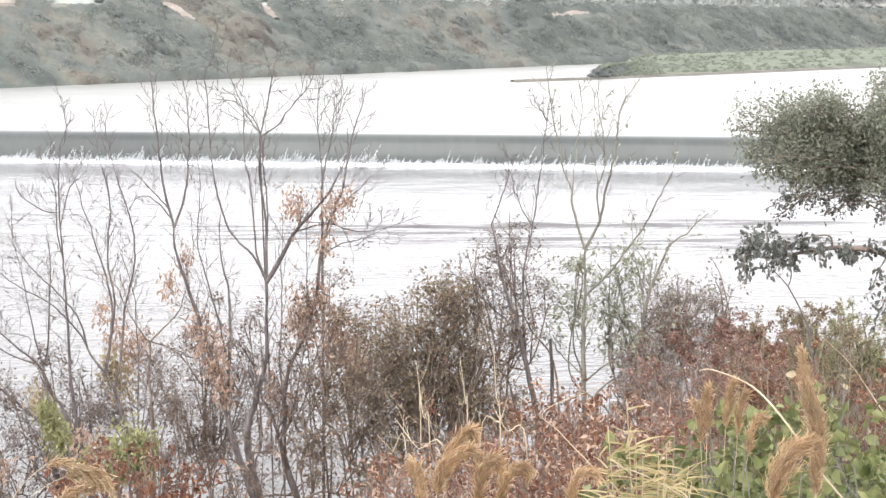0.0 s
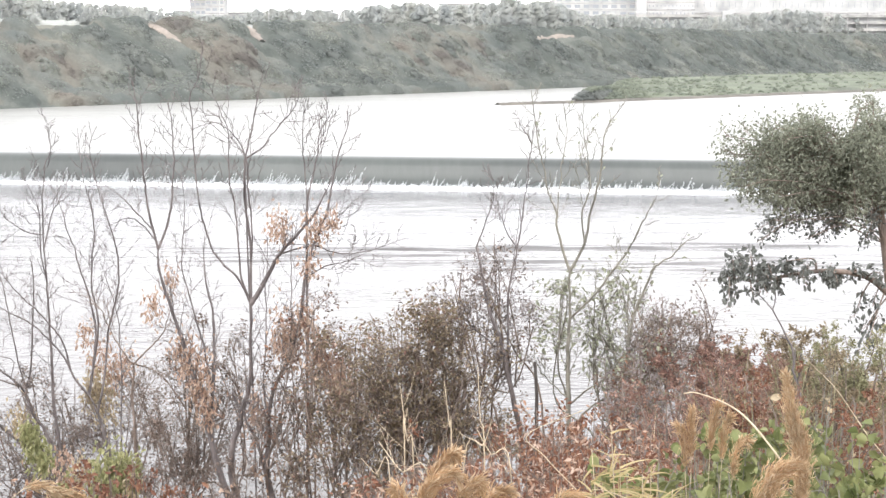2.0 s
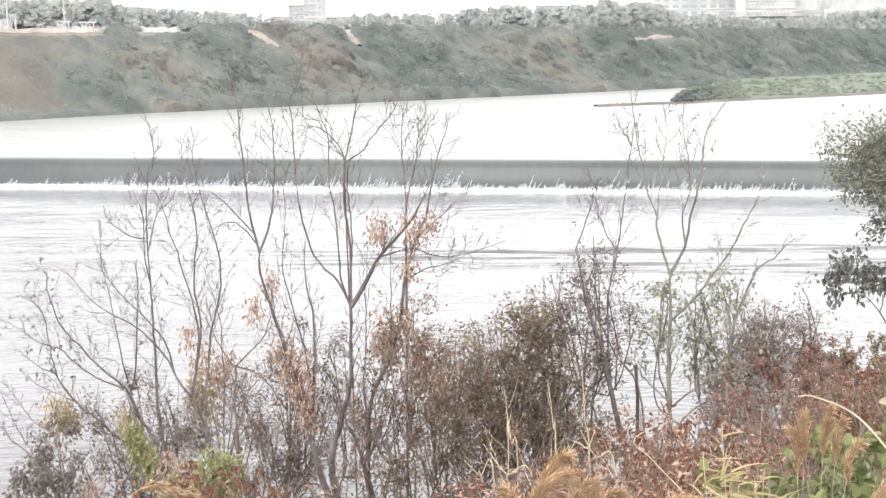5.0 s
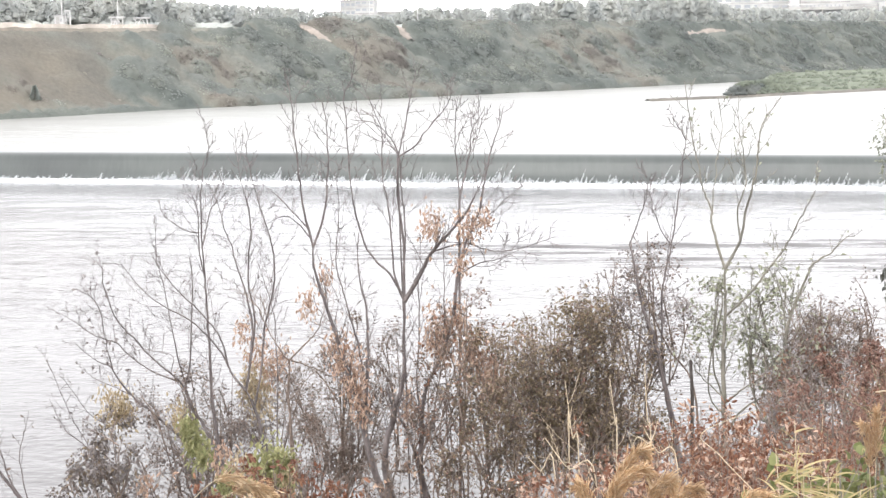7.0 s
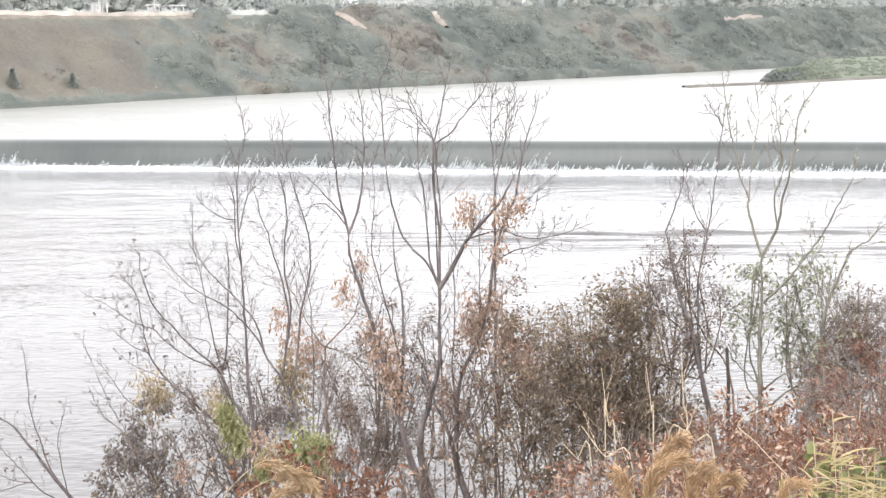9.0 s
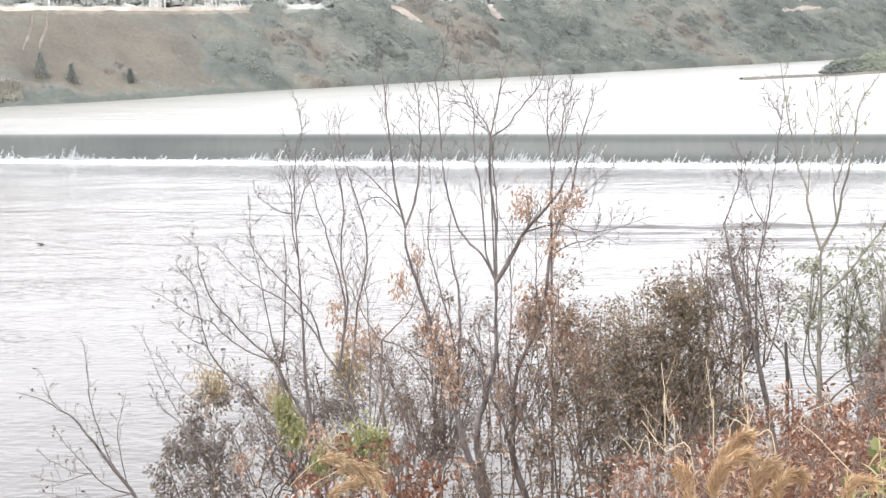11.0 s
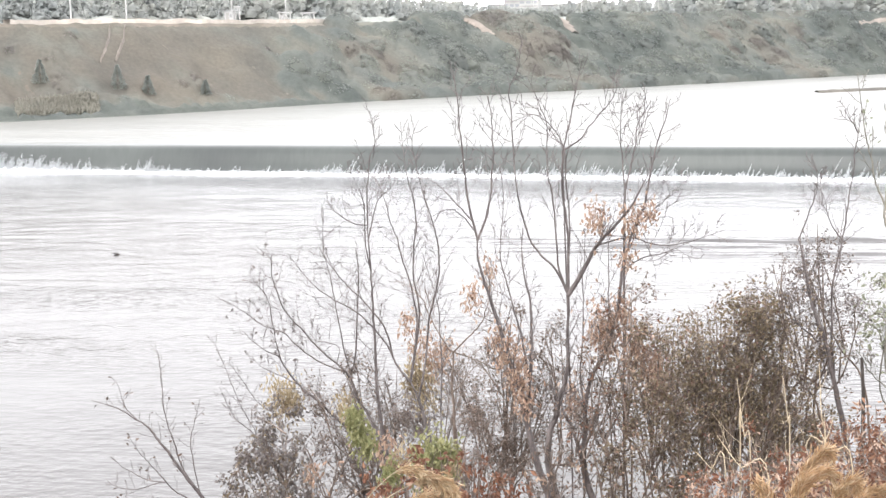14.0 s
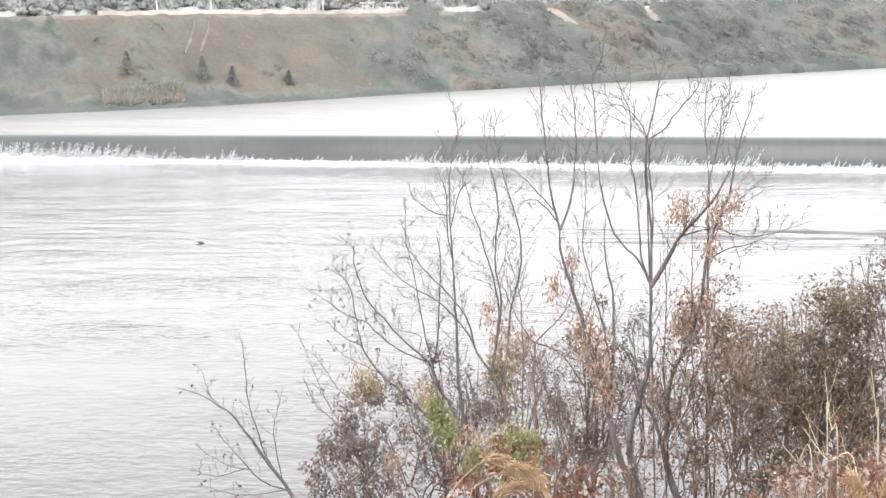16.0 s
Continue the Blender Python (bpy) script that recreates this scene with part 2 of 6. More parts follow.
def canopy_material(name, stops):
    """Foliage seen from afar: the kind of plant sets the tone, mottled at the scale of leaves and of thickets."""
    m, nt, b, co = base_material(name)
    kind = nt.nodes.new("ShaderNodeAttribute")
    kind.attribute_name = "plant_kind"
    col = ramp(nt, kind.outputs["Fac"], stops)
    col = blend(nt, 1.0, col, ramp(nt, noise_node(nt, co, 1.3, 6, 0.75), [(0.3, (0.80, 0.81, 0.81)), (0.7, (1.17, 1.17, 1.16))]), "MULTIPLY")
    col = blend(nt, 1.0, col, ramp(nt, noise_node(nt, co, 0.09, 3), [(0.3, (0.84, 0.86, 0.88)), (0.7, (1.12, 1.1, 1.06))]), "MULTIPLY")
    nt.links.new(col, b.inputs["Base Color"])
    b.inputs["Roughness"].default_value, b.inputs["Specular IOR Level"].default_value = 0.95, 0.1
    bn = nt.nodes.new("ShaderNodeBump")
    bn.inputs["Strength"].default_value, bn.inputs["Distance"].default_value = 0.5, 0.25
    nt.links.new(noise_node(nt, co, 2.2, 5, 0.7), bn.inputs["Height"])
    nt.links.new(bn.outputs[0], b.inputs["Normal"])
    return m


CANOPY = canopy_material("slope_brush", [(0.0, (0.076, 0.084, 0.078)), (0.25, (0.108, 0.115, 0.107)), (0.5, (0.126, 0.125, 0.111)), (0.75, (0.116, 0.110, 0.097)), (1.0, (0.117, 0.106, 0.092))])
# thicket tones lightened far beyond leaf colour to stand in for haze
WOODS = canopy_material("haze_paled_tree_crowns", [(0.0, (0.285, 0.298, 0.290)), (0.5, (0.310, 0.322, 0.308)), (1.0, (0.335, 0.344, 0.322))])
F_REED = leaf_material("pale_reeds", [(0.0, (0.30, 0.288, 0.245)), (1.0, (0.41, 0.395, 0.345))], 0.2, 0.8)


# ---------- mesh helpers ----------
def poly_mesh(name, verts, faces):
    """Mesh from an array of points and an array of faces with equal corner counts."""
    verts, faces = np.asarray(verts, np.float32), np.asarray(faces, np.int32)
    me = bpy.data.meshes.new(name)
    me.vertices.add(len(verts))
    me.vertices.foreach_set("co", verts.ravel())
    n, k = faces.shape
    me.loops.add(n * k)
    me.loops.foreach_set("vertex_index", faces.ravel())
    me.polygons.add(n)
    me.polygons.foreach_set("loop_start", np.arange(0, n * k, k, dtype=np.int32))
    me.update(calc_edges=True)
    return me


def part(name, data, material, parent=None, label="", smooth=False):
    """Links a bmesh or mesh, given in world metres, as one mesh object under a thing or a part."""
    if isinstance(data, bmesh.types.BMesh):
        me = bpy.data.meshes.new(name)
        data.to_mesh(me)
        data.free()
    else:
        me = data
    if smooth:
        me.polygons.foreach_set("use_smooth", np.ones(len(me.polygons), bool))
    me.materials.append(material)
    ob = new(name, me)
    if parent is not None:
        base = parent
        place = Vector(parent.location)
        while base.parent is not None:
            base = base.parent
            place += Vector(base.location)
        me.transform(Matrix.Translation(-place))
        ob.parent = parent
    if label:
        ob["label"] = label
    return ob


def thing(name, at, label, category, group="", kind=""):
    ob = new(name)
    ob.location = at
    ob.empty_display_size = 0.2
    return tagged(ob, label, category, group, kind)


def box(bm, x0, x1, y0, y1, z0, z1, bevel=0.0, turn=None):
    v = [bm.verts.new((x, y, z)) for z in (z0, z1) for x, y in ((x0, y0), (x1, y0), (x1, y1), (x0, y1))]
    f = [bm.faces.new([v[i] for i in q]) for q in ((3, 2, 1, 0), (4, 5, 6, 7), (0, 1, 5, 4), (1, 2, 6, 5), (2, 3, 7, 6), (3, 0, 4, 7))]
    if bevel:
        bmesh.ops.bevel(bm, geom=list({e for q in f for e in q.edges}), offset=bevel, segments=1, affect="EDGES")
    if turn is not None:
        bmesh.ops.transform(bm, matrix=turn, verts=v if not bevel else bm.verts)
    return bm


def smooth_line(points, n):
    """Catmull-Rom line of n points through a few given ones."""
    p = np.array(points, float)
    p = np.vstack([2 * p[0] - p[1], p, 2 * p[-1] - p[-2]])
    out = []
    segs = len(p) - 3
    for u in np.linspace(0, segs - 1e-6, n):
        i = int(u)
        t = u - i
        a, b, c, d = p[i:i + 4]
        out.append(0.5 * ((2 * b) + (c - a) * t + (2 * a - 5 * b + 4 * c - d) * t * t + (3 * b - a - 3 * c + d) * t ** 3))
    return np.array(out)


class Tubes:
    """Collects tapering limbs and makes one mesh of them."""

    def __init__(self):
        self.v, self.f, self.n = [], [], 0

    def add(self, pts, radii, sides=5):
        pts, radii = np.asarray(pts, float), np.asarray(radii, float)
        tan = np.gradient(pts, axis=0)
        tan /= np.linalg.norm(tan, axis=1)[:, None] + 1e-9
        ref = np.array((0.31, 0.87, 0.38))
        a = np.cross(tan, ref)
        a /= np.linalg.norm(a, axis=1)[:, None] + 1e-9
        b = np.cross(tan, a)
        ang = np.arange(sides) * 2 * math.pi / sides
        ring = pts[:, None, :] + radii[:, None, None] * (np.cos(ang)[None, :, None] * a[:, None, :] + np.sin(ang)[None, :, None] * b[:, None, :])
        k = len(pts)
        idx = self.n + np.arange(k * sides).reshape(k, sides)
        q = np.stack([idx[:-1], np.roll(idx, -1, 1)[:-1], np.roll(idx, -1, 1)[1:], idx[1:]], -1).reshape(-1, 4)
        self.v.append(ring.reshape(-1, 3))
        self.f.append(q)
        self.n += k * sides

    def mesh(self, name):
        return poly_mesh(name, np.vstack(self.v), np.vstack(self.f))


def unit(v):
    return v / (np.linalg.norm(v) + 1e-9)


def limb(rng, start, way, length, steps, wander, lift):
    """A wandering line that bends slowly upwards (lift > 0) or droops."""
    pts, d = [np.array(start, float)], unit(np.array(way, float))
    for _ in range(steps):
        d = unit(d + rng.normal(0, wander, 3) + np.array((0, 0, lift)))
        pts.append(pts[-1] + d * length / steps)
    return np.array(pts)


def branch_out(rng, line, radius, tubes, tips, depth, kids, angle, ratio, lift=0.06, wander=0.10, first=0.25, thin=0.0052):
    """Side limbs along a line, and theirs in turn; the outermost points are kept in tips."""
    seg = np.linalg.norm(np.diff(line, axis=0), axis=1)
    total = seg.sum()
    cum = np.concatenate([[0], np.cumsum(seg)]) / total
    n = max(1, int(round(kids[0] * rng.uniform(0.75, 1.25))))
    spin = rng.uniform(0, 6.28)
    for k in range(n):
        u = first + (0.97 - first) * (k + rng.uniform(0.1, 0.9)) / n
        i = min(np.searchsorted(cum, u) - 1, len(line) - 2)
        w = (u - cum[i]) / (cum[i + 1] - cum[i] + 1e-9)
        at = line[i] * (1 - w) + line[i + 1] * w
        along = unit(line[i + 1] - line[i])
        spin += 2.4 + rng.normal(0, 0.5)
        side = unit(np.cross(along, (math.cos(spin), math.sin(spin), 0.3)))
        ang = radians(rng.normal(angle, 9))
        way = along * math.cos(ang) + side * math.sin(ang)
        ln = total * ratio * (1.15 - 0.75 * u) * rng.uniform(0.6, 1.25)
        r = max(thin, radius * (1 - 0.7 * u) * 0.55)
        steps = 6 if len(kids) > 1 else 4
        sub = limb(rng, at, way, ln, steps, wander, lift)
        tubes.add(sub, np.linspace(r, max(thin * 0.7, r * 0.3), len(sub)), 5 if r > 0.012 else (4 if r > 0.006 else 3))
        if len(kids) > 1:
            branch_out(rng, sub, r, tubes, tips, depth + 1, kids[1:], angle + 3, ratio * 0.95, lift, wander, 0.2, thin)
        else:
            tips.append(sub)
    return tips


def blades(rng, at, way, length, width, fold=0.25, facing=None):
    """Folded leaves: arrays of places, directions, lengths and widths to one mesh of triangles."""
    n = len(at)
    way = way / (np.linalg.norm(way, axis=1)[:, None] + 1e-9)
    side = np.cross(way, rng.normal(0, 1, (n, 3)) if facing is None else facing)
    side /= np.linalg.norm(side, axis=1)[:, None] + 1e-9
    up = np.cross(side, way)
    L, W = np.broadcast_to(length, n)[:, None], np.broadcast_to(width, n)[:, None]
    v = np.empty((n, 6, 3))
    v[:, 0] = at
    v[:, 1] = at + way * L * 0.35 + side * W * 0.5 + up * W * fold
    v[:, 2] = at + way * L * 0.72 + side * W * 0.36 + up * W * fold * 0.6
    v[:, 3] = at + way * L - up * L * 0.12
    v[:, 4] = at + way * L * 0.72 - side * W * 0.36 + up * W * fold * 0.6
    v[:, 5] = at + way * L * 0.35 - side * W * 0.5 + up * W * fold
    b = np.arange(n)[:, None] * 6
    q = np.concatenate([b + np.array((0, 1, 2, 3)), b + np.array((0, 3, 4, 5))], 0)
    return v.reshape(-1, 3), q


def leaves_on(rng, tips, count, size, droop=0.2, jitter=0.03, slim=0.5):
    """Leaves spread along the given twigs."""
    lens = np.array([len(t) for t in tips])
    pick = rng.integers(0, len(tips), count)
    u = rng.uniform(0.15, 1.0, count)
    at, way = np.empty((count, 3)), np.empty((count, 3))
    for k, (i, w) in enumerate(zip(pick, u)):
        t = tips[i]
        s = w * (lens[i] - 1)
        j = min(int(s), lens[i] - 2)
        at[k] = t[j] + (t[j + 1] - t[j]) * (s - j)
        way[k] = t[j + 1] - t[j]
    way /= np.linalg.norm(way, axis=1)[:, None] + 1e-9
    at += rng.normal(0, jitter, at.shape)
    way = way * 0.5 + rng.normal(0, 0.6, way.shape) - np.array((0, 0, droop))
    ln = size * rng.uniform(0.55, 1.3, count)
    v, f = blades(rng, at, way, ln, ln * slim)
    return poly_mesh("leaves", v, f)


# ---------- the lie of the land ----------
LOW, UP = 0.0, 3.0                       # water levels below and above the weir
WEIR_Y, WEIR_SLOPE = 150.5, -0.174       # the weir's foot: y = WEIR_Y + WEIR_SLOPE * x


def weir_foot(x):
    return WEIR_Y + WEIR_SLOPE * x


SHORE = smooth_line([(-900, -80), (-420, 95), (-230, 165), (-160, 192), (-128, 211), (-108, 226), (-90, 249), (-74, 279), (-46, 320), (0, 381), (41, 436),
                     (105, 520), (230, 670), (600, 1000), (1800, 1900)], 900)
SHORE_S = np.concatenate([[0], np.cumsum(np.linalg.norm(np.diff(SHORE, axis=0), axis=1))])
_t = np.gradient(SHORE, axis=0)
_t /= np.linalg.norm(_t, axis=1)[:, None]
INLAND = np.stack([-_t[:, 1], _t[:, 0]], 1)
TOP = 18.5


def shore_at(s):
    x = np.interp(s, SHORE_S, SHORE[:, 0])
    y = np.interp(s, SHORE_S, SHORE[:, 1])
    nx = np.interp(s, SHORE_S, INLAND[:, 0])
    ny = np.interp(s, SHORE_S, INLAND[:, 1])
    return x, y, nx, ny


def bluff_steps(s):
    """Width of the flat foot and of the slope at s metres along the far bank."""
    spur = noise.noise(Vector((s * 0.028, 3.1, 0))) * 0.8 + noise.noise(Vector((s * 0.075, 9.7, 0))) * 0.4
    return 5.0 + 2.0 * noise.noise(Vector((s * 0.05, 5.5, 0))), 25 + 12 * spur


def bluff_height(s, w):
    """Height of the far bank w metres inland at s metres along it."""
    foot, run = bluff_steps(s)
    u = min(1.0, max(0.0, (w - foot) / run))
    rise = u * u * (3 - 2 * u) * 0.45 + u * 0.55
    z = UP - 0.25 + 0.14 * min(w, foot) + (TOP - UP - 0.4) * rise
    rough = noise.noise(Vector((s * 0.16, w * 0.14, 1.0))) * 1.5 * math.sin(math.pi * min(1, max(0.02, u)) ** 0.8)
    rough += noise.noise(Vector((s * 0.45, w * 0.4, 6.0))) * 0.35 * min(1, w / 6)
    return z + rough + min(w, 400) * 0.002


def bank_point(s, w):
    x, y, nx, ny = shore_at(s)
    return np.array((x + nx * w, y + ny * w, bluff_height(s, w)))


def grid_mesh(name, pts, rows, cols):
    i = np.arange(rows * cols).reshape(rows, cols)
    q = np.stack([i[:-1, :-1], i[:-1, 1:], i[1:, 1:], i[1:, :-1]], -1).reshape(-1, 4)
    return poly_mesh(name, pts, q)


S0, S1 = np.interp(-230, SHORE[:, 0], SHORE_S), np.interp(230, SHORE[:, 0], SHORE_S)
s_vals = np.concatenate([np.linspace(0, S0 - 20, 14), np.linspace(S0, S1, 330), np.linspace(S1 + 30, SHORE_S[-1], 14)])
w_vals = np.concatenate([[-60, -20, -6, -2], np.linspace(0, 44, 34), [50, 60, 80, 120, 200, 400, 900, 1800]])
bank_pts = []
for s in s_vals:
    for w in w_vals:
        p = bank_point(s, max(w, 0))
        if w < 0:
            x, y, nx, ny = shore_at(s)
            p = np.array((x + nx * w, y + ny * w, UP - 0.25 + w * 0.2))
        bank_pts.append(p)
ground = part("ground", grid_mesh("ground", bank_pts, len(s_vals), len(w_vals)), BANK, smooth=True)
tagged(ground, "dry brown and green grassy bluff across the river", "river bank", kind="structure")

# water sheets and the falling sheet over the weir
xs = np.concatenate([[-2500, -600], np.linspace(-260, 160, 421), [600, 2500]])
prof = [(-1.4, -0.6), (-0.6, 0.05), (0.15, 0.45), (0.55, 0.95), (0.85, 1.5), (1.1, 2.05), (1.4, 2.5), (1.75, 2.8), (2.2, 2.94), (2.9, 3.0), (4.0, 3.02)]
rngw = np.random.default_rng(4)
pts = []
for off, z in prof:
    for i, x in enumerate(xs):
        wob = noise.noise(Vector((x * 0.9, 0, z * 0.2))) * 0.10 + noise.noise(Vector((x * 3.1, 4, z * 0.15))) * 0.05
        k = min(1.0, max(0.0, (2.9 - z) / 1.5))
        pts.append((x, weir_foot(x) + off - wob * k, z))
weir = part("weir_fall", grid_mesh("weir_fall", pts, len(prof), len(xs)), SHEET, smooth=True)
tagged(weir, "dark grey-green sheet of water sliding over the long weir", "weir", kind="structure")
pts = []
rows_y = [4.0, 12, 30, 80, 300, 1200, 3200]
for off in rows_y:
    for x in xs:
        pts.append((x, weir_foot(x) + off, UP + 0.02))
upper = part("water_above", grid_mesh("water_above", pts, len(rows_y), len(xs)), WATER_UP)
tagged(upper, "smooth bright river held above the weir", "river", kind="structure")
wx = np.concatenate([[-2500, -600, -250], np.linspace(-130, 70, 260), [160, 600, 2500]])
wy = np.concatenate([[-2500, -500, -100, 0], np.linspace(20, 84, 130), np.linspace(84.2, 124, 200), np.linspace(124.4, 152, 64), [200, 500]])
pts = []
for y in wy:
    for x in wx:
        yy = min(y, weir_foot(x) + 0.4) if y > 100 else y
        near_w = math.exp(-((weir_foot(x) - yy) / 30.0) ** 2) * (1 if yy > 0 else 0)
        mid = math.exp(-((yy - 103 + 0.1 * x) / 9.0) ** 2) * min(1.0, max(0.06, (x + 30) / 25))
        z = 0.022 * near_w * noise.noise(Vector((x * 0.25, yy * 0.5, 0))) + mid * (0.30 * noise.noise(Vector((x * 0.075, yy * 0.8, 7))) + 0.14 * noise.noise(Vector((x * 0.2, yy * 1.9, 17)))) * max(0.0, 0.55 + 1.3 * noise.noise(Vector((x * 0.035, yy * 0.16, 27))))
        z += 0.024 * noise.noise(Vector((x * 0.3, yy * 0.6, 2)))
        pts.append((x, yy, LOW + z))
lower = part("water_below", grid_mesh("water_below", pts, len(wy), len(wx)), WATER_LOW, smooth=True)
tagged(lower, "pale silty river with low ripples below the weir", "river", kind="structure")

# foam: a ragged band at the foot, and spray thrown up in front of the sheet
rngf = np.random.default_rng(11)
# where the spray stands higher along the weir, placed to fit the camera's view
SPRAY_X = [-190, -98, -77, -71, -65, -61, -45, -43, -7, -4, 2, 5, 80]
SPRAY_FORCE = [0.4, 1.0, 0.85, 0.1, 0.6, 0.05, 0.05, 0.55, 0.65, 0.15, 0.6, 0.55, 0.25]
fx = np.linspace(-200, 90, 1500)
pts = []
for j in range(5):
    for x in fx:
        wide = 1.8 + 0.7 * noise.noise(Vector((x * 0.12, 1, 0))) + 0.8 * noise.noise(Vector((x * 0.7, 2, 0)))
        kick = max(0.0, float(np.interp(x, SPRAY_X, SPRAY_FORCE)) - 0.62) * 1.7 * max(0.1, 1.0 + noise.noise(Vector((x * 0.5, 5, 0))) + 0.7 * noise.noise(Vector((x * 2.3, 8, 0))))
        off = 0.2 - (wide + 1.2 * kick) * j / 4
        z = (0.24, 0.30, 0.22, 0.12, -0.06)[j] + 0.10 * noise.noise(Vector((x * 1.3, j * 1.7, 0))) + (0.62, 0.45, 0.18, 0.05, 0.0)[j] * kick
        pts.append((x, weir_foot(x) + off, z))
foam = part("foam_band", grid_mesh("foam_band", pts, 5, len(fx)), FOAM, smooth=True)
tagged(foam, "white line of churned foam at the foot of the weir", "foam", kind="stuff")
at, way, ln = [], [], []
for _ in range(3600):
    x = rngf.uniform(-190, 80)
    force = np.interp(x, SPRAY_X, SPRAY_FORCE) + 0.25 * noise.noise(Vector((x * 0.22, 3, 0)))
    if rngf.uniform() > 0.25 + 0.9 * force:
        continue
    tall = min(2.0, max(0.12, rngf.gamma(2.0, 0.15)) * (0.7 + 1.5 * max(0.0, force)) * (1.35 if force > 0.8 else 1.0))
    lean = rngf.normal(0.42, 0.2)
    for _ in range(int((9 + 30 * tall) * (1.7 if force > 0.8 else 1.0))):
        h = rngf.uniform(0, 1) ** 1.7
        at.append((x + lean * h * tall + rngf.normal(0, 0.07 * (1.15 - h)), weir_foot(x) - 0.4 + rngf.normal(0, 0.25), 0.12 + h * tall))
        way.append((lean + rngf.normal(0, 0.12), rngf.normal(0, 0.2), 1.0))
        ln.append(rngf.uniform(0.10, 0.34) * (1.2 - 0.7 * h))
ln = np.array(ln)
v, f = blades(rngf, np.array(at), np.array(way), ln, ln * 0.24)
spray = part("spray", poly_mesh("spray", v, f), SPRAY)
tagged(spray, "white spray leaping in front of the weir", "spray", kind="stuff")


# near bank: a brow under the camera that falls to the water
def brow(x):
    x = max(-40.0, min(40.0, x))
    return 1.6 + 9.0 * (1 / (1 + math.exp(-(x - 0.8) * 1.8))) + 0.5 * noise.noise(Vector((x * 0.4, 0, 0)))


def near_ground(x, y):
    b = brow(x)
    d = max(0.0, y - b)
    z = 11.75 - 0.52 * d - 0.05 * max(0.0, min(y, b))
    return max(-1.5, z + 0.12 * noise.noise(Vector((x * 0.6, y * 0.6, 0))))


nx_ = np.concatenate([[-2500, -600, -150, -60], np.linspace(-30, 30, 90), [60, 150, 600, 2500]])
ny_ = np.concatenate([[-2500, -400, -60, -10], np.linspace(-4, 40, 90)])
near = part("ground_near", grid_mesh("ground_near", [(x, y, near_ground(x, y)) for y in ny_ for x in nx_], len(ny_), len(nx_)), NEAR_SOIL, smooth=True)
tagged(near, "steep near bank of soil and leaf litter under the shrubs", "river bank", kind="structure")

# ---------- near trees and shrubs ----------
def tree(name, seed, depth, stems, label, category, bark, kids=(7, 5), angle=46, ratio=0.72, leafing=(), lift=0.10, wander=0.15, group="", first=0.25):
    """A tree whose stems stand about depth metres out. Each stem: the radii at its foot and tip, how far it leans away, and its turning points
    (x, z). A stem that does not spring from an earlier one is led down to the ground. kids: side twigs on a metre of stem, and theirs; ratio: their length."""
    rng = np.random.default_rng(seed)
    x0 = stems[0][3][0][0]
    t = thing(name, (x0, depth, near_ground(x0, depth)), label, category, group)
    tips, crown, lines = [], Tubes(), []
    for radius, tip, lean, turns in stems:
        n = len(turns)
        turns = [np.array((x, depth + lean * i / (n - 1), z)) for i, (x, z) in enumerate(turns)]
        rooted_here = True
        if lines:
            near_pts = np.vstack(lines)
            gap = np.linalg.norm(near_pts - turns[0], axis=1)
            if gap.min() < 0.35:
                turns[0], rooted_here = near_pts[gap.argmin()], False
        line = smooth_line(turns, 6 * n)
        k = len(line)
        line[1:-1] += np.cumsum(rng.normal(0, 0.006, line[1:-1].shape), 0) * np.sin(np.linspace(0.2, 2.9, k - 2))[:, None]
        girth = np.linspace(radius, tip, k) * 0.84
        if rooted_here:
            top = line[0]
            low = np.array((top[0] * 0.94 + x0 * 0.06, top[1], near_ground(top[0], top[1]) - 0.15))
            stump = smooth_line([low, low * 0.5 + top * 0.5 + rng.normal(0, 0.06, 3), top - (line[1] - top)], 9)
            whole, wide = np.vstack([stump, line]), np.concatenate([np.linspace(radius, radius * 0.75, 9), girth])
        else:
            whole, wide = line, girth
        tb = Tubes()
        tb.add(whole, wide, 7)
        part("stem", tb.mesh("stem"), bark, t, smooth=True)
        lines.append(line)
        long = float(np.linalg.norm(np.diff(line, axis=0), axis=1).sum())
        branch_out(rng, line, max(radius * 0.42, 0.008), crown, tips, 0, (max(4, int(long * kids[0])), kids[1]), angle, min(0.6, ratio / long), lift, wander, first if not rooted_here else 0.35, 0.0042)
    twigs = tagged(part("crown", crown.mesh("crown"), bark, t, smooth=True), kind="stuff")
    for leaf_mat, count, size, droop in leafing:
        tagged(part("foliage", leaves_on(rng, tips, count, size, droop), leaf_mat, twigs), kind="stuff")
    return t


def withered_tufts(seed, tufts, size, mat, parent, label, spread=0.13):
    """Hanging bunches of leaves at some places of a tree, each a place and a leaf count."""
    rng = np.random.default_rng(seed)
    tufts = [(p, int(n * 5.0)) for p, n in tufts]
    a = np.vstack([np.array(p) + rng.normal(0, 1, (n, 3)) * np.array((spread * 0.75, spread * 0.75, spread * 1.2)) * (0.5 + n / 420) for p, n in tufts])
    way = rng.normal(0, 0.45, a.shape) + np.array((0, 0, -1.0))
    ln = size * rng.uniform(0.6, 1.3, len(a))
    v, f = blades(rng, a, way, ln, ln * 0.42, 0.35)
    tagged(part("foliage", poly_mesh("foliage", v, f), mat, parent, label), kind="stuff")


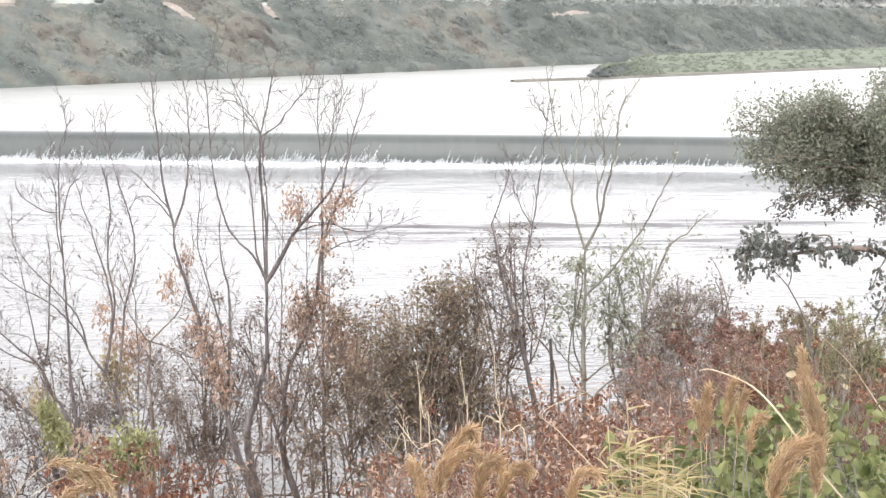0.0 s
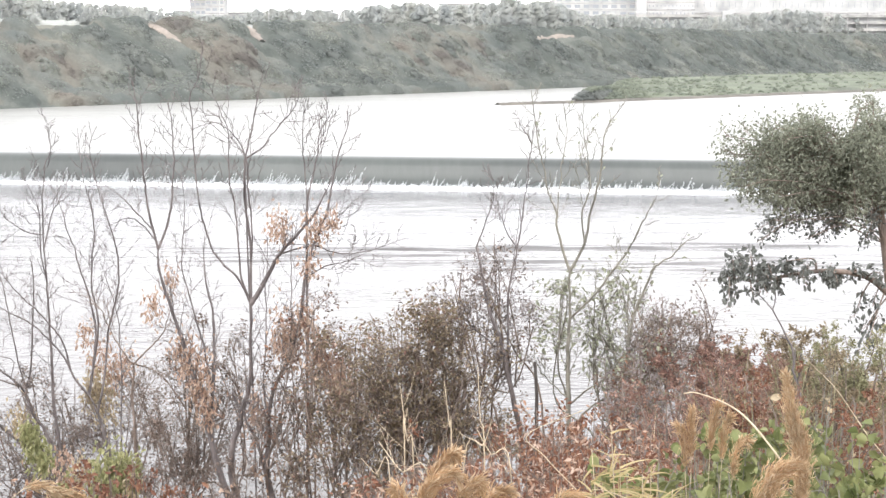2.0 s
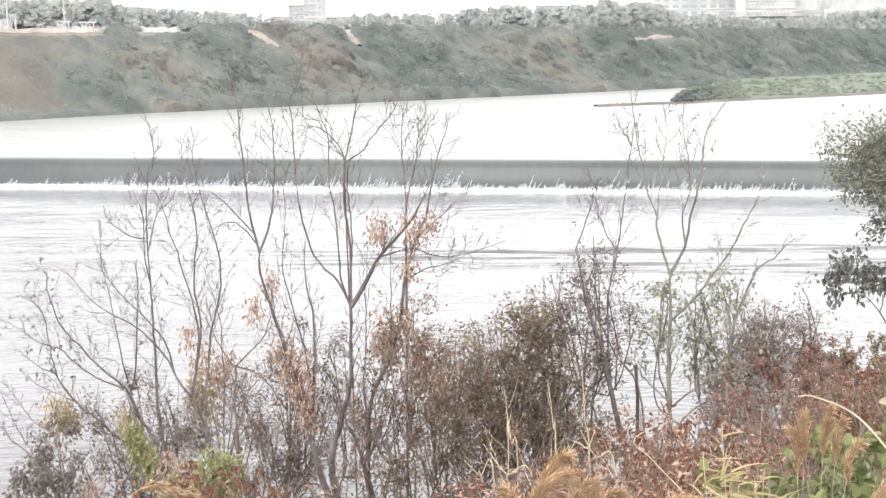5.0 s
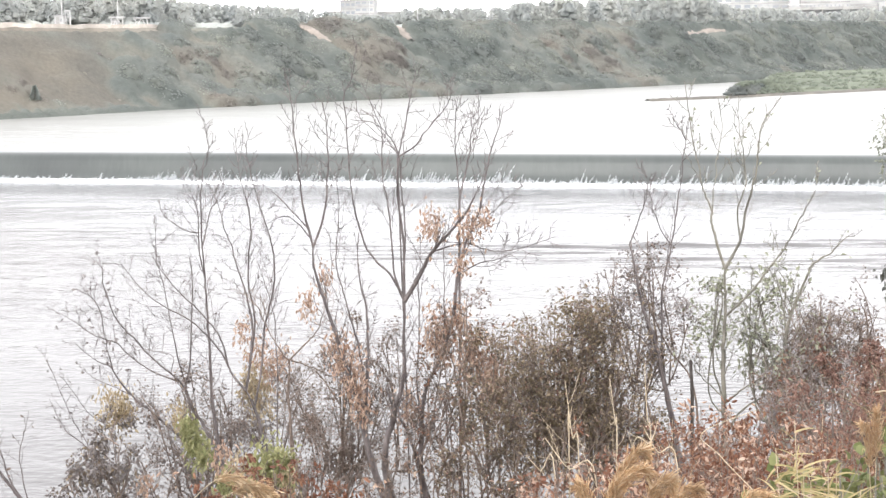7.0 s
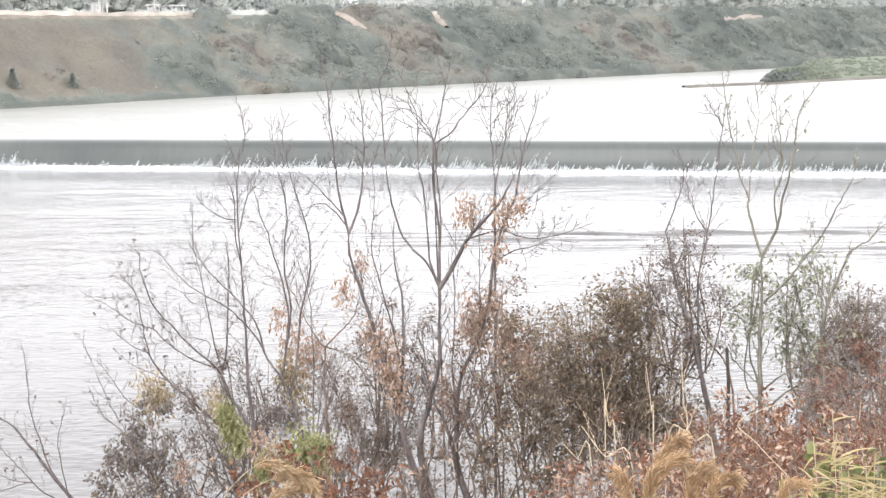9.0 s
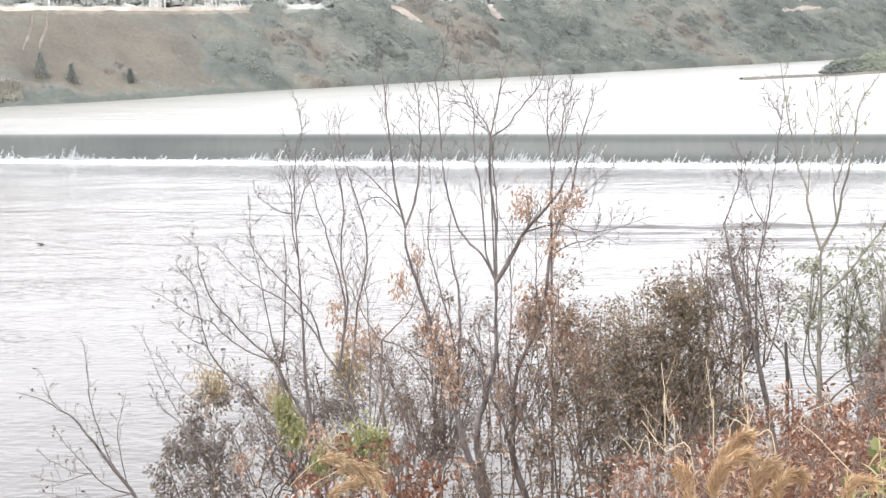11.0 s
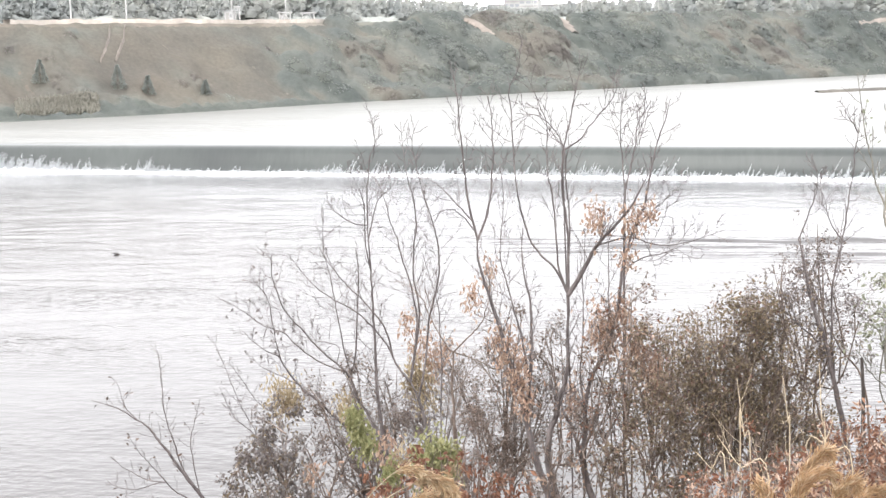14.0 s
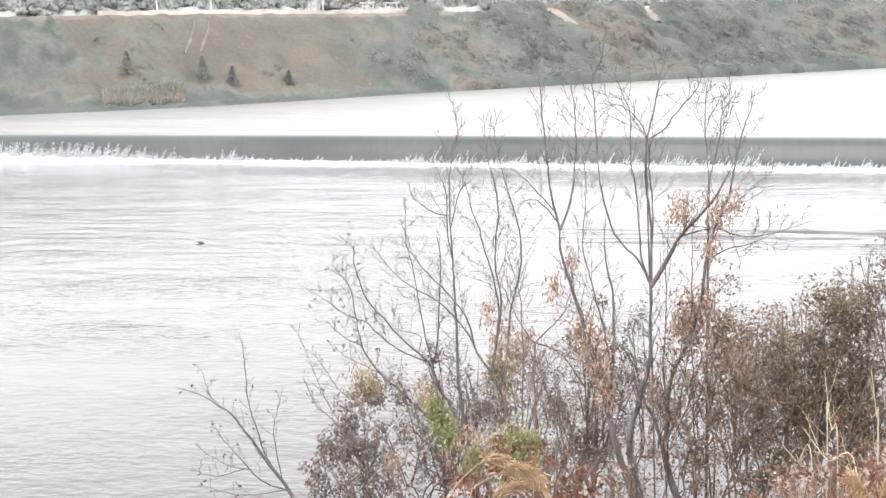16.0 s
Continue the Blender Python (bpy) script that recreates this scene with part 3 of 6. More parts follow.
ash = tree("bare_tree", 21, 20.2, [
    (0.062, 0.012, 0.00, [(-2.60, 7.20), (-2.82, 7.86), (-2.95, 8.37), (-3.03, 8.80), (-3.21, 9.35), (-3.41, 10.05), (-3.55, 10.58), (-3.56, 10.85)]),
    (0.022, 0.005, -0.30, [(-3.56, 10.85), (-3.64, 11.28), (-3.68, 11.62), (-3.73, 12.00), (-3.77, 12.49), (-3.77, 12.82), (-3.81, 13.16)]),
    (0.022, 0.005, 0.20, [(-3.56, 10.85), (-3.43, 11.23), (-3.37, 11.64), (-3.34, 12.13), (-3.37, 12.54), (-3.43, 12.78)]),
    (0.013, 0.004, 0.30, [(-3.57, 11.00), (-3.77, 11.15), (-3.98, 11.22), (-4.25, 11.13)]),
] + [
    (0.013, 0.004, -0.20, [(-3.63, 11.08), (-3.82, 11.36), (-4.02, 11.60), (-4.21, 11.75)]),
    (0.032, 0.006, 0.40, [(-2.95, 8.37), (-2.89, 8.94), (-2.87, 9.55), (-2.92, 10.04), (-2.99, 10.54), (-3.00, 10.99)]),
    (0.018, 0.004, 0.40, [(-2.88, 8.96), (-2.97, 9.38), (-3.07, 9.81), (-3.20, 10.25), (-3.29, 10.63), (-3.27, 11.05), (-3.25, 11.46), (-3.31, 11.88)]),
], "bare tree with two slender stems and withered orange leaves", "tree", BARK)
ash_mid = tree("bare_tree", 22, 19.8, [
    (0.066, 0.016, 0.00, [(-2.47, 7.32), (-2.57, 7.78), (-2.58, 8.25), (-2.45, 8.69), (-2.34, 9.05), (-2.32, 9.66), (-2.30, 10.18)]),
    (0.020, 0.005, 0.30, [(-2.30, 10.18), (-2.47, 10.52), (-2.72, 10.77), (-2.88, 11.04), (-2.98, 11.36), (-3.05, 11.74), (-3.08, 12.48), (-3.12, 12.89), (-3.00, 13.13), (-2.90, 13.58)]),
    (0.018, 0.004, -0.20, [(-2.30, 10.18), (-2.41, 10.57), (-2.44, 11.02), (-2.48, 11.50), (-2.53, 11.84), (-2.53, 12.46), (-2.63, 12.70), (-2.78, 13.06)]),
    (0.024, 0.004, 0.10, [(-2.30, 10.18), (-2.31, 10.94), (-2.39, 11.49), (-2.36, 12.08), (-2.26, 12.48), (-2.19, 12.86), (-2.08, 13.29)]),
] + [
    (0.015, 0.004, -0.30, [(-2.31, 10.64), (-2.27, 11.13), (-2.31, 11.72), (-2.35, 12.17), (-2.50, 12.46), (-2.71, 12.57), (-2.92, 12.58)]),
    (0.040, 0.008, -0.40, [(-2.30, 10.18), (-2.03, 10.61), (-1.83, 10.93), (-1.51, 11.29), (-1.35, 11.53), (-1.23, 11.79)]),
    (0.014, 0.004, -0.30, [(-1.85, 10.91), (-1.49, 10.96), (-1.12, 10.89), (-0.76, 10.93), (-0.27, 11.09)]),
], "tall bare tree that forks wide at half its height", "tree", BARK)
tree("bare_tree", 23, 19.9, [
    (0.014, 0.004, 0.20, [(-2.34, 12.08), (-2.12, 12.24), (-1.90, 12.51), (-1.69, 12.79), (-1.67, 13.06)]),
    (0.022, 0.004, 0.30, [(-1.57, 11.24), (-1.56, 11.58), (-1.50, 11.80), (-1.42, 12.18), (-1.40, 12.42), (-1.24, 12.69)]),
    (0.012, 0.004, -0.10, [(-1.57, 11.52), (-1.59, 12.11), (-1.58, 12.58), (-1.56, 12.84)]),
], "fine bare leader rising beside the forked tree", "tree", BARK)
ash_right = tree("bare_tree", 24, 19.5, [
    (0.060, 0.014, 0.00, [(-1.94, 7.42), (-2.08, 7.87), (-2.09, 8.29), (-2.06, 8.71), (-1.98, 9.12), (-1.76, 9.61), (-1.63, 10.06)]),
    (0.028, 0.004, 0.30, [(-1.63, 10.06), (-1.55, 10.60), (-1.43, 10.95), (-1.24, 11.38), (-1.15, 11.75), (-1.08, 12.13), (-1.00, 12.41), (-0.96, 12.72)]),
    (0.013, 0.003, -0.20, [(-1.55, 10.59), (-1.33, 10.72), (-1.04, 10.79), (-0.71, 10.95)]),
    (0.012, 0.003, 0.30, [(-1.37, 11.06), (-1.25, 11.27), (-1.01, 11.49), (-0.74, 11.72)]),
] + [
    (0.016, 0.004, 0.20, [(-2.06, 8.71), (-2.13, 9.15), (-2.08, 9.71), (-2.07, 10.29), (-2.06, 10.73), (-2.06, 11.08)]),
    (0.013, 0.004, -0.20, [(-1.81, 9.50), (-1.74, 10.03), (-1.72, 10.70), (-1.70, 11.32)]),
    (0.034, 0.010, 0.20, [(-2.10, 7.91), (-2.17, 8.24), (-2.26, 8.53), (-2.36, 8.75), (-2.35, 8.92)]),
], "bare tree with a crooked trunk and a few orange leaves", "tree", BARK)
tree("bare_tree", 25, 20.8, [
    (0.036, 0.014, 0.00, [(-4.05, 6.99), (-4.04, 7.68), (-4.06, 8.17), (-4.08, 8.62), (-4.04, 9.19)]),
    (0.016, 0.004, 0.30, [(-4.04, 9.19), (-3.84, 9.39), (-3.66, 9.60), (-3.54, 9.95), (-3.56, 10.30)]),
    (0.012, 0.004, -0.20, [(-4.08, 8.58), (-3.91, 8.77), (-3.67, 9.01), (-3.41, 9.15)]),
    (0.014, 0.004, 0.30, [(-4.04, 9.19), (-3.82, 9.11), (-3.56, 8.97), (-3.32, 8.82)]),
    (0.014, 0.004, -0.30, [(-4.04, 9.19), (-4.13, 9.32), (-4.28, 9.65), (-4.41, 9.98), (-4.55, 10.15)]),
], "dark bare stem broken and branching at head height", "tree", BARK_DARK)
maple = tree("bare_tree", 26, 21.5, [
    (0.058, 0.014, 0.00, [(-4.40, 6.77), (-4.47, 7.40), (-4.61, 7.92), (-4.72, 8.32), (-4.82, 8.59)]),
    (0.022, 0.004, 0.20, [(-4.82, 8.59), (-5.00, 8.82), (-5.14, 9.10), (-5.31, 9.35), (-5.54, 9.54), (-5.81, 9.70), (-6.09, 9.85), (-6.40, 10.13), (-6.68, 10.46)]),
    (0.018, 0.004, -0.20, [(-5.05, 8.97), (-5.18, 9.40), (-5.39, 9.71), (-5.66, 10.01), (-5.90, 10.30), (-6.09, 10.63)]),
] + [
    (0.024, 0.004, 0.30, [(-4.82, 8.59), (-4.76, 9.07), (-4.75, 9.44), (-4.82, 9.76), (-4.96, 10.21), (-5.04, 10.58), (-5.14, 10.91), (-5.28, 11.44), (-5.53, 11.68)]),
    (0.020, 0.004, -0.10, [(-4.76, 8.91), (-4.66, 9.62), (-4.75, 10.24), (-4.70, 10.94), (-4.74, 11.38), (-4.81, 11.72), (-4.85, 12.39)]),
    (0.022, 0.004, 0.20, [(-4.72, 8.32), (-4.59, 8.91), (-4.51, 9.57), (-4.36, 10.16), (-4.40, 10.63), (-4.48, 11.00), (-4.65, 11.57), (-4.74, 12.09), (-4.64, 12.41)]),
], "bare branching tree with yellowing leaves low down", "tree", BARK)
tree("bare_tree", 27, 21.3, [
    (0.018, 0.004, 0.00, [(-4.31, 6.83), (-4.32, 7.79), (-4.31, 8.46), (-4.32, 8.95), (-4.34, 9.78), (-4.44, 10.14), (-4.55, 10.51)]),
], "slim bare pole of a young tree", "tree", BARK)
tree("bare_tree", 28, 21.8, [
    (0.042, 0.010, 0.00, [(-5.13, 6.66), (-5.28, 7.39), (-5.35, 7.99), (-5.38, 8.50), (-5.40, 9.10), (-5.43, 9.65), (-5.44, 10.19), (-5.47, 10.86)]),
    (0.014, 0.004, 0.20, [(-5.47, 10.86), (-5.47, 11.26), (-5.43, 11.84), (-5.37, 12.04), (-5.45, 12.53)]),
    (0.013, 0.004, -0.20, [(-5.44, 10.19), (-5.51, 10.66), (-5.50, 11.16), (-5.58, 11.47), (-5.69, 11.74)]),
    (0.012, 0.004, -0.20, [(-5.47, 10.86), (-5.67, 10.91), (-5.92, 11.10), (-6.02, 11.25)]),
] + [
    (0.012, 0.004, 0.30, [(-5.45, 10.61), (-5.32, 11.18), (-5.15, 11.41), (-5.09, 11.57)]),
    (0.032, 0.006, 0.20, [(-5.30, 7.47), (-5.54, 8.00), (-5.69, 8.19), (-5.82, 8.50), (-5.77, 8.80), (-5.73, 9.41), (-5.69, 10.08), (-5.72, 10.50)]),
    (0.014, 0.004, -0.20, [(-5.80, 8.63), (-5.90, 9.10), (-5.96, 9.62), (-6.03, 10.12), (-6.11, 10.55), (-6.08, 11.13)]),
], "straight pale bare tree with fine upright twigs", "tree", BARK)
tree("bare_tree", 29, 22.2, [
    (0.040, 0.006, 0.00, [(-5.03, 6.54), (-5.27, 7.10), (-5.69, 7.54), (-6.08, 7.78), (-6.42, 8.07), (-6.73, 8.33), (-6.95, 8.62), (-7.07, 8.96), (-7.11, 9.27)]),
    (0.012, 0.003, 0.20, [(-7.11, 9.27), (-7.18, 9.65), (-7.32, 9.85), (-7.54, 10.03)]),
    (0.022, 0.004, -0.30, [(-5.78, 8.11), (-5.95, 8.55), (-6.28, 8.87), (-6.64, 9.29), (-6.89, 9.63), (-7.02, 10.08), (-7.02, 10.34), (-7.24, 10.56)]),
    (0.016, 0.003, 0.30, [(-5.96, 8.54), (-6.41, 8.72), (-6.74, 8.96), (-6.99, 9.17), (-7.33, 9.26), (-7.64, 9.46), (-8.08, 9.65)]),
] + [
    (0.010, 0.003, 0.20, [(-5.86, 8.96), (-6.10, 8.95), (-6.42, 9.05), (-6.92, 9.13)]),
    (0.010, 0.003, 0.20, [(-6.73, 8.33), (-7.06, 8.51), (-7.36, 8.63), (-7.52, 8.72)]),
    (0.010, 0.003, -0.20, [(-7.03, 8.79), (-7.24, 8.92), (-7.47, 9.16), (-7.53, 9.22)]),
], "bare tree arching low over the water", "tree", BARK, leafing=[(L_GREY, 90, 0.07, 0.7)])
tree("small_bare_tree", 30, 22.3, [
    (0.040, 0.005, 0.00, [(-8.04, 5.84), (-8.37, 6.42), (-8.71, 6.87), (-8.98, 7.23), (-9.20, 7.52), (-9.45, 7.70), (-9.81, 7.89), (-10.18, 8.01)]),
    (0.018, 0.004, 0.20, [(-8.37, 6.42), (-8.72, 6.95), (-8.83, 7.35), (-8.95, 7.75), (-9.01, 8.20), (-9.09, 8.70), (-9.21, 8.87)]),
    (0.016, 0.004, -0.20, [(-8.37, 6.39), (-8.75, 6.56), (-9.05, 6.88), (-9.30, 7.21), (-9.51, 7.53)]),
    (0.012, 0.003, 0.20, [(-8.90, 6.78), (-9.31, 6.72), (-9.68, 6.83), (-9.99, 7.04)]),
] + [
    (0.012, 0.003, -0.20, [(-8.43, 6.56), (-8.51, 7.03), (-8.51, 7.50), (-8.39, 7.92), (-8.30, 8.12)]),
    (0.010, 0.003, 0.20, [(-9.42, 7.70), (-9.60, 7.88), (-9.71, 8.14), (-9.82, 8.30)]),
    (0.010, 0.003, 0.20, [(-9.00, 6.73), (-9.52, 6.56), (-9.93, 6.59), (-10.08, 6.66)]),
    (0.010, 0.003, -0.20, [(-8.37, 6.39), (-8.90, 6.32), (-9.35, 6.37), (-9.78, 6.48)]),
], "small leafless tree leaning over the water", "tree", BARK, kids=(6, 3), ratio=0.4, leafing=[(L_DARK, 45, 0.08, 0.6)])
tree("small_bare_tree", 50, 22.5, [
    (0.020, 0.004, 0.00, [(-6.65, 5.85), (-7.00, 6.57), (-7.30, 7.19), (-7.60, 7.55), (-7.89, 7.77), (-8.11, 8.22)]),
    (0.010, 0.003, 0.20, [(-7.30, 7.19), (-7.54, 7.49), (-7.82, 7.97), (-8.03, 8.46), (-8.29, 8.99)]),
    (0.010, 0.003, -0.20, [(-7.14, 7.75), (-7.44, 8.03), (-7.73, 8.48), (-7.90, 8.67)]),
], "thin leafless shoots above the waterside shrub", "tree", BARK, kids=(6, 3), ratio=0.4, leafing=[(L_GREY, 40, 0.06, 0.6)])
sapling = tree("sapling", 51, 18.0, [
    (0.042, 0.014, 0.00, [(1.69, 8.80), (1.69, 9.28), (1.69, 9.89), (1.71, 10.43), (1.68, 10.86)]),
    (0.022, 0.004, 0.20, [(1.68, 10.86), (1.59, 11.15), (1.53, 11.42), (1.49, 11.61), (1.39, 11.85), (1.33, 12.10), (1.27, 12.43), (1.23, 12.85), (1.21, 13.05)]),
    (0.024, 0.004, -0.20, [(1.68, 10.86), (1.82, 11.19), (1.88, 11.53), (1.99, 11.94), (2.04, 12.28), (2.08, 12.57), (2.28, 12.87)]),
    (0.014, 0.004, 0.10, [(1.82, 11.19), (1.81, 11.58), (1.91, 11.88), (1.91, 12.17), (1.85, 12.43), (1.80, 12.75)]),
] + [
    (0.010, 0.003, 0.20, [(1.50, 11.55), (1.54, 11.88), (1.58, 12.20), (1.63, 12.52), (1.60, 12.85)]),
    (0.018, 0.004, -0.20, [(1.71, 10.29), (2.03, 10.67), (2.22, 10.95), (2.43, 11.26), (2.57, 11.56), (2.68, 11.82), (2.71, 12.07)]),
    (0.016, 0.004, -0.30, [(1.70, 9.28), (1.91, 9.46), (2.14, 9.67), (2.31, 9.95)]),
    (0.012, 0.004, 0.20, [(1.70, 9.31), (1.50, 9.50), (1.36, 9.69), (1.23, 9.85)]),
], "slender sapling with sparse pale green leaves", "tree", BARK_GREEN, kids=(7, 5), ratio=0.5, leafing=[(L_PALE, 60, 0.06, 0.5)])
tree("sapling", 52, 18.6, [
    (0.046, 0.012, 0.00, [(1.22, 8.36), (1.11, 8.92), (1.01, 9.38), (0.92, 9.77), (0.81, 10.08), (0.73, 10.39), (0.67, 10.74), (0.59, 11.08)]),
    (0.018, 0.004, 0.20, [(1.02, 9.31), (0.99, 9.83), (1.01, 10.39), (1.06, 10.80), (1.10, 11.04), (1.16, 11.34), (1.21, 11.75), (1.23, 12.09), (1.26, 12.33), (1.31, 12.60)]),
    (0.010, 0.003, -0.20, [(1.25, 12.32), (1.17, 12.48), (1.09, 12.62)]),
    (0.010, 0.003, 0.20, [(1.09, 11.05), (0.93, 11.32), (0.82, 11.65), (0.85, 11.92)]),
    (0.010, 0.003, -0.20, [(0.73, 11.15), (0.73, 11.43), (0.80, 11.72), (0.77, 11.99)]),
    (0.014, 0.004, 0.30, [(0.92, 9.77), (0.61, 10.03), (0.34, 10.29), (0.06, 10.48)]),
], "leaning grey sapling with a thin twin stem", "tree", BARK, kids=(7, 5), ratio=0.5)
tree("sapling", 53, 17.2, [
    (0.026, 0.005, 0.00, [(2.27, 9.02), (2.29, 9.73), (2.31, 10.31), (2.48, 10.82), (2.56, 10.99), (2.73, 11.11), (2.88, 11.27), (3.01, 11.39)]),
    (0.010, 0.003, 0.20, [(2.31, 10.31), (2.24, 10.68), (2.18, 11.05), (2.16, 11.36)]),
], "thin sapling bending over the bank", "tree", BARK_GREEN, kids=(6, 5), ratio=0.5, leafing=[(L_PALE, 40, 0.05, 0.5)])
withered_tufts(5, [((-1.91, 19.60, 11.22), 34), ((-1.45, 19.50, 11.19), 30), ((-1.25, 19.50, 11.31), 18), ((-1.51, 19.50, 10.74), 16), ((-3.44, 20.40, 10.43), 12), ((-3.71, 20.50, 10.05), 22),
                   ((-1.82, 19.60, 9.84), 56), ((-1.59, 19.50, 10.00), 34), ((-1.75, 19.50, 9.60), 30), ((-3.10, 20.20, 9.19), 60), ((-3.30, 20.30, 9.48), 34), ((-2.99, 20.20, 8.92), 34), ((-2.23, 19.80, 8.74), 44),
                   ((-2.95, 20.10, 8.67), 24), ((-1.19, 19.30, 9.38), 50), ((-1.40, 19.30, 9.60), 30), ((-1.04, 19.20, 9.18), 40)], 0.068, L_TAN, ash, "withered orange leaves")
withered_tufts(6, [((-4.86, 22.40, 8.99), 40), ((-5.08, 22.50, 9.31), 16), ((-4.44, 22.20, 8.94), 26), ((-4.63, 22.30, 8.75), 30)], 0.068, L_TAN, maple, "withered tan leaves")
withered_tufts(7, [((-4.87, 22.40, 8.56), 50), ((-4.80, 22.40, 8.26), 54), ((-4.96, 22.40, 8.39), 30), ((-7.07, 22.40, 8.14), 60), ((-6.91, 22.40, 8.05), 34), ((-5.92, 22.00, 8.10), 40)], 0.075, L_YELLOW, maple, "withered yellow leaves")
withered_tufts(8, [((-5.37, 20.50, 8.15), 55), ((-5.44, 20.50, 8.31), 30), ((-5.22, 20.40, 7.94), 40), ((-4.03, 19.00, 8.15), 90), ((-3.85, 19.00, 8.06), 90), ((-4.17, 19.00, 7.98), 60), ((-3.76, 19.00, 8.20), 40), ((-4.57, 19.00, 7.91), 50)], 0.085, L_LIME, maple, "leaves that are still green", 0.09)


withered_tufts(9, [((-4.60, 19.20, 8.00), 20), ((-4.70, 19.40, 8.22), 16), ((-6.21, 21.00, 7.33), 18)], 0.07, L_TAN, maple, "withered orange leaves")
withered_tufts(10, [((-4.45, 19.30, 8.10), 22), ((-3.70, 18.80, 8.00), 16)], 0.07, L_YELLOW, maple, "withered yellow leaves")
withered_tufts(11, [((-1.36, 19.20, 9.52), 44), ((-1.07, 19.00, 9.20), 48), ((-1.83, 19.50, 9.78), 30)], 0.066, L_TAN, ash_right, "withered orange leaves")


def shrub(name, seed, depth, lobes, limbs, leaf_sets, label, bark=BARK_DARK, kids=(5, 4), ratio=0.62, lift=0.0, wander=0.24):
    """A bush depth metres out whose crown is made of rounded lobes (x, z, half width, half height); stems rise from one foot to every lobe."""
    rng = np.random.default_rng(seed)
    lb = np.array(lobes, float)
    area = lb[:, 2] * lb[:, 3]
    mid_x, low_z = float((lb[:, 0] * area).sum() / area.sum()), float((lb[:, 1] - lb[:, 3]).min())
    base = np.array((mid_x, depth, near_ground(mid_x, depth) - 0.1))
    t = thing(name, base, label, "shrub")
    crown, tips = Tubes(), []
    for (x, z, rx, rz), share in zip(lb, area / area.sum()):
        sz = np.array((rx, 0.5 * (rx + rz), rz))
        c = np.array((x, depth + rng.normal(0, 0.12), z))
        for _ in range(2 if share > 0.2 else 1):
            knee = c + rng.uniform(-0.5, 0.5, 3) * sz - np.array((0, 0, 0.3 * rz))
            foot_x = mid_x - 0.35 * (x - mid_x) + rng.normal(0, 0.45)
            foot = np.array((foot_x, depth, near_ground(foot_x, depth) - 0.1))
            low = np.array((foot_x * 0.75 + knee[0] * 0.25, depth, max(foot[2] + 0.3, low_z - 0.7))) + rng.normal(0, 0.12, 3)
            line = smooth_line([foot, low, low * 0.5 + knee * 0.5 + (knee - low) * np.array((0.22, 0.2, -0.08)) + rng.normal(0, 0.12, 3), knee], 18)
            tb = Tubes()
            tb.add(line, np.linspace(0.018, 0.007, 18), 6)
            part("stem", tb.mesh("stem"), bark, t, smooth=True)
            for _ in range(max(2, round(limbs * share / (2 if share > 0.2 else 1)))):
                d = unit(rng.normal(0, 1, 3))
                end = c + d * rng.uniform(0.45, 1.3) * (1.0 + 0.35 * noise.noise(Vector(d * 1.8) + Vector((seed + x, 0, 0)))) * sz
                start = line[rng.integers(9, 18)]
                mid = start * 0.45 + end * 0.55 + np.array((0, 0, 0.2 * rz)) + rng.normal(0, 0.14, 3) * sz
                limb_line = smooth_line([start, mid, end], 10)
                r = rng.uniform(0.007, 0.014)
                crown.add(limb_line, np.linspace(r, 0.004, 10), 5)
                branch_out(rng, limb_line, r, crown, tips, 0, kids, 58, ratio, lift - 0.03, wander, 0.15, 0.0032)
    twigs = tagged(part("crown", crown.mesh("crown"), bark, t, smooth=True), kind="stuff")
    for leaf_mat, count, sz_, droop in leaf_sets:
        tagged(part("foliage", leaves_on(rng, tips, count, sz_, droop, 0.04), leaf_mat, twigs), kind="stuff")
    return t


shrub("dense_shrub", 31, 18.6, [(-0.04, 10.04, 0.42, 0.48), (0.51, 9.52, 0.48, 0.65), (-0.14, 9.37, 0.58, 0.58), (0.34, 8.74, 0.65, 0.41), (0.30, 10.25, 0.34, 0.29), (-0.24, 10.20, 0.24, 0.24), (-0.59, 9.69, 0.31, 0.38), (-0.56, 10.01, 0.33, 0.33), (-0.63, 9.19, 0.40, 0.41), (-0.39, 8.59, 0.44, 0.38), (-0.87, 9.62, 0.27, 0.31), (0.85, 8.74, 0.34, 0.34), (0.14, 10.36, 0.36, 0.24), (0.20, 10.04, 0.34, 0.34)], 124, [(L_OLIVE, 9600, 0.048, 0.2), (L_DARK, 1800, 0.046, 0.2), (L_RUST, 600, 0.05, 0.4)], "dense domed olive-brown shrub with many small leaves")
shrub("dense_shrub", 45, 18.9, [(-1.09, 9.62, 0.42, 0.52), (-1.35, 8.97, 0.49, 0.56), (-0.89, 8.32, 0.56, 0.49), (-0.57, 8.87, 0.38, 0.45), (-0.74, 10.09, 0.31, 0.24), (-1.57, 8.24, 0.35, 0.42), (-0.98, 10.02, 0.34, 0.26), (-1.35, 9.94, 0.30, 0.28), (-0.12, 10.38, 0.36, 0.22)], 34, [(L_OLIVE, 2700, 0.048, 0.2), (L_DARK, 1700, 0.044, 0.2), (L_RUST, 300, 0.05, 0.4), (L_TAN, 300, 0.06, 0.5)], "open olive-brown shrub with fine spreading twigs", kids=(5, 3))
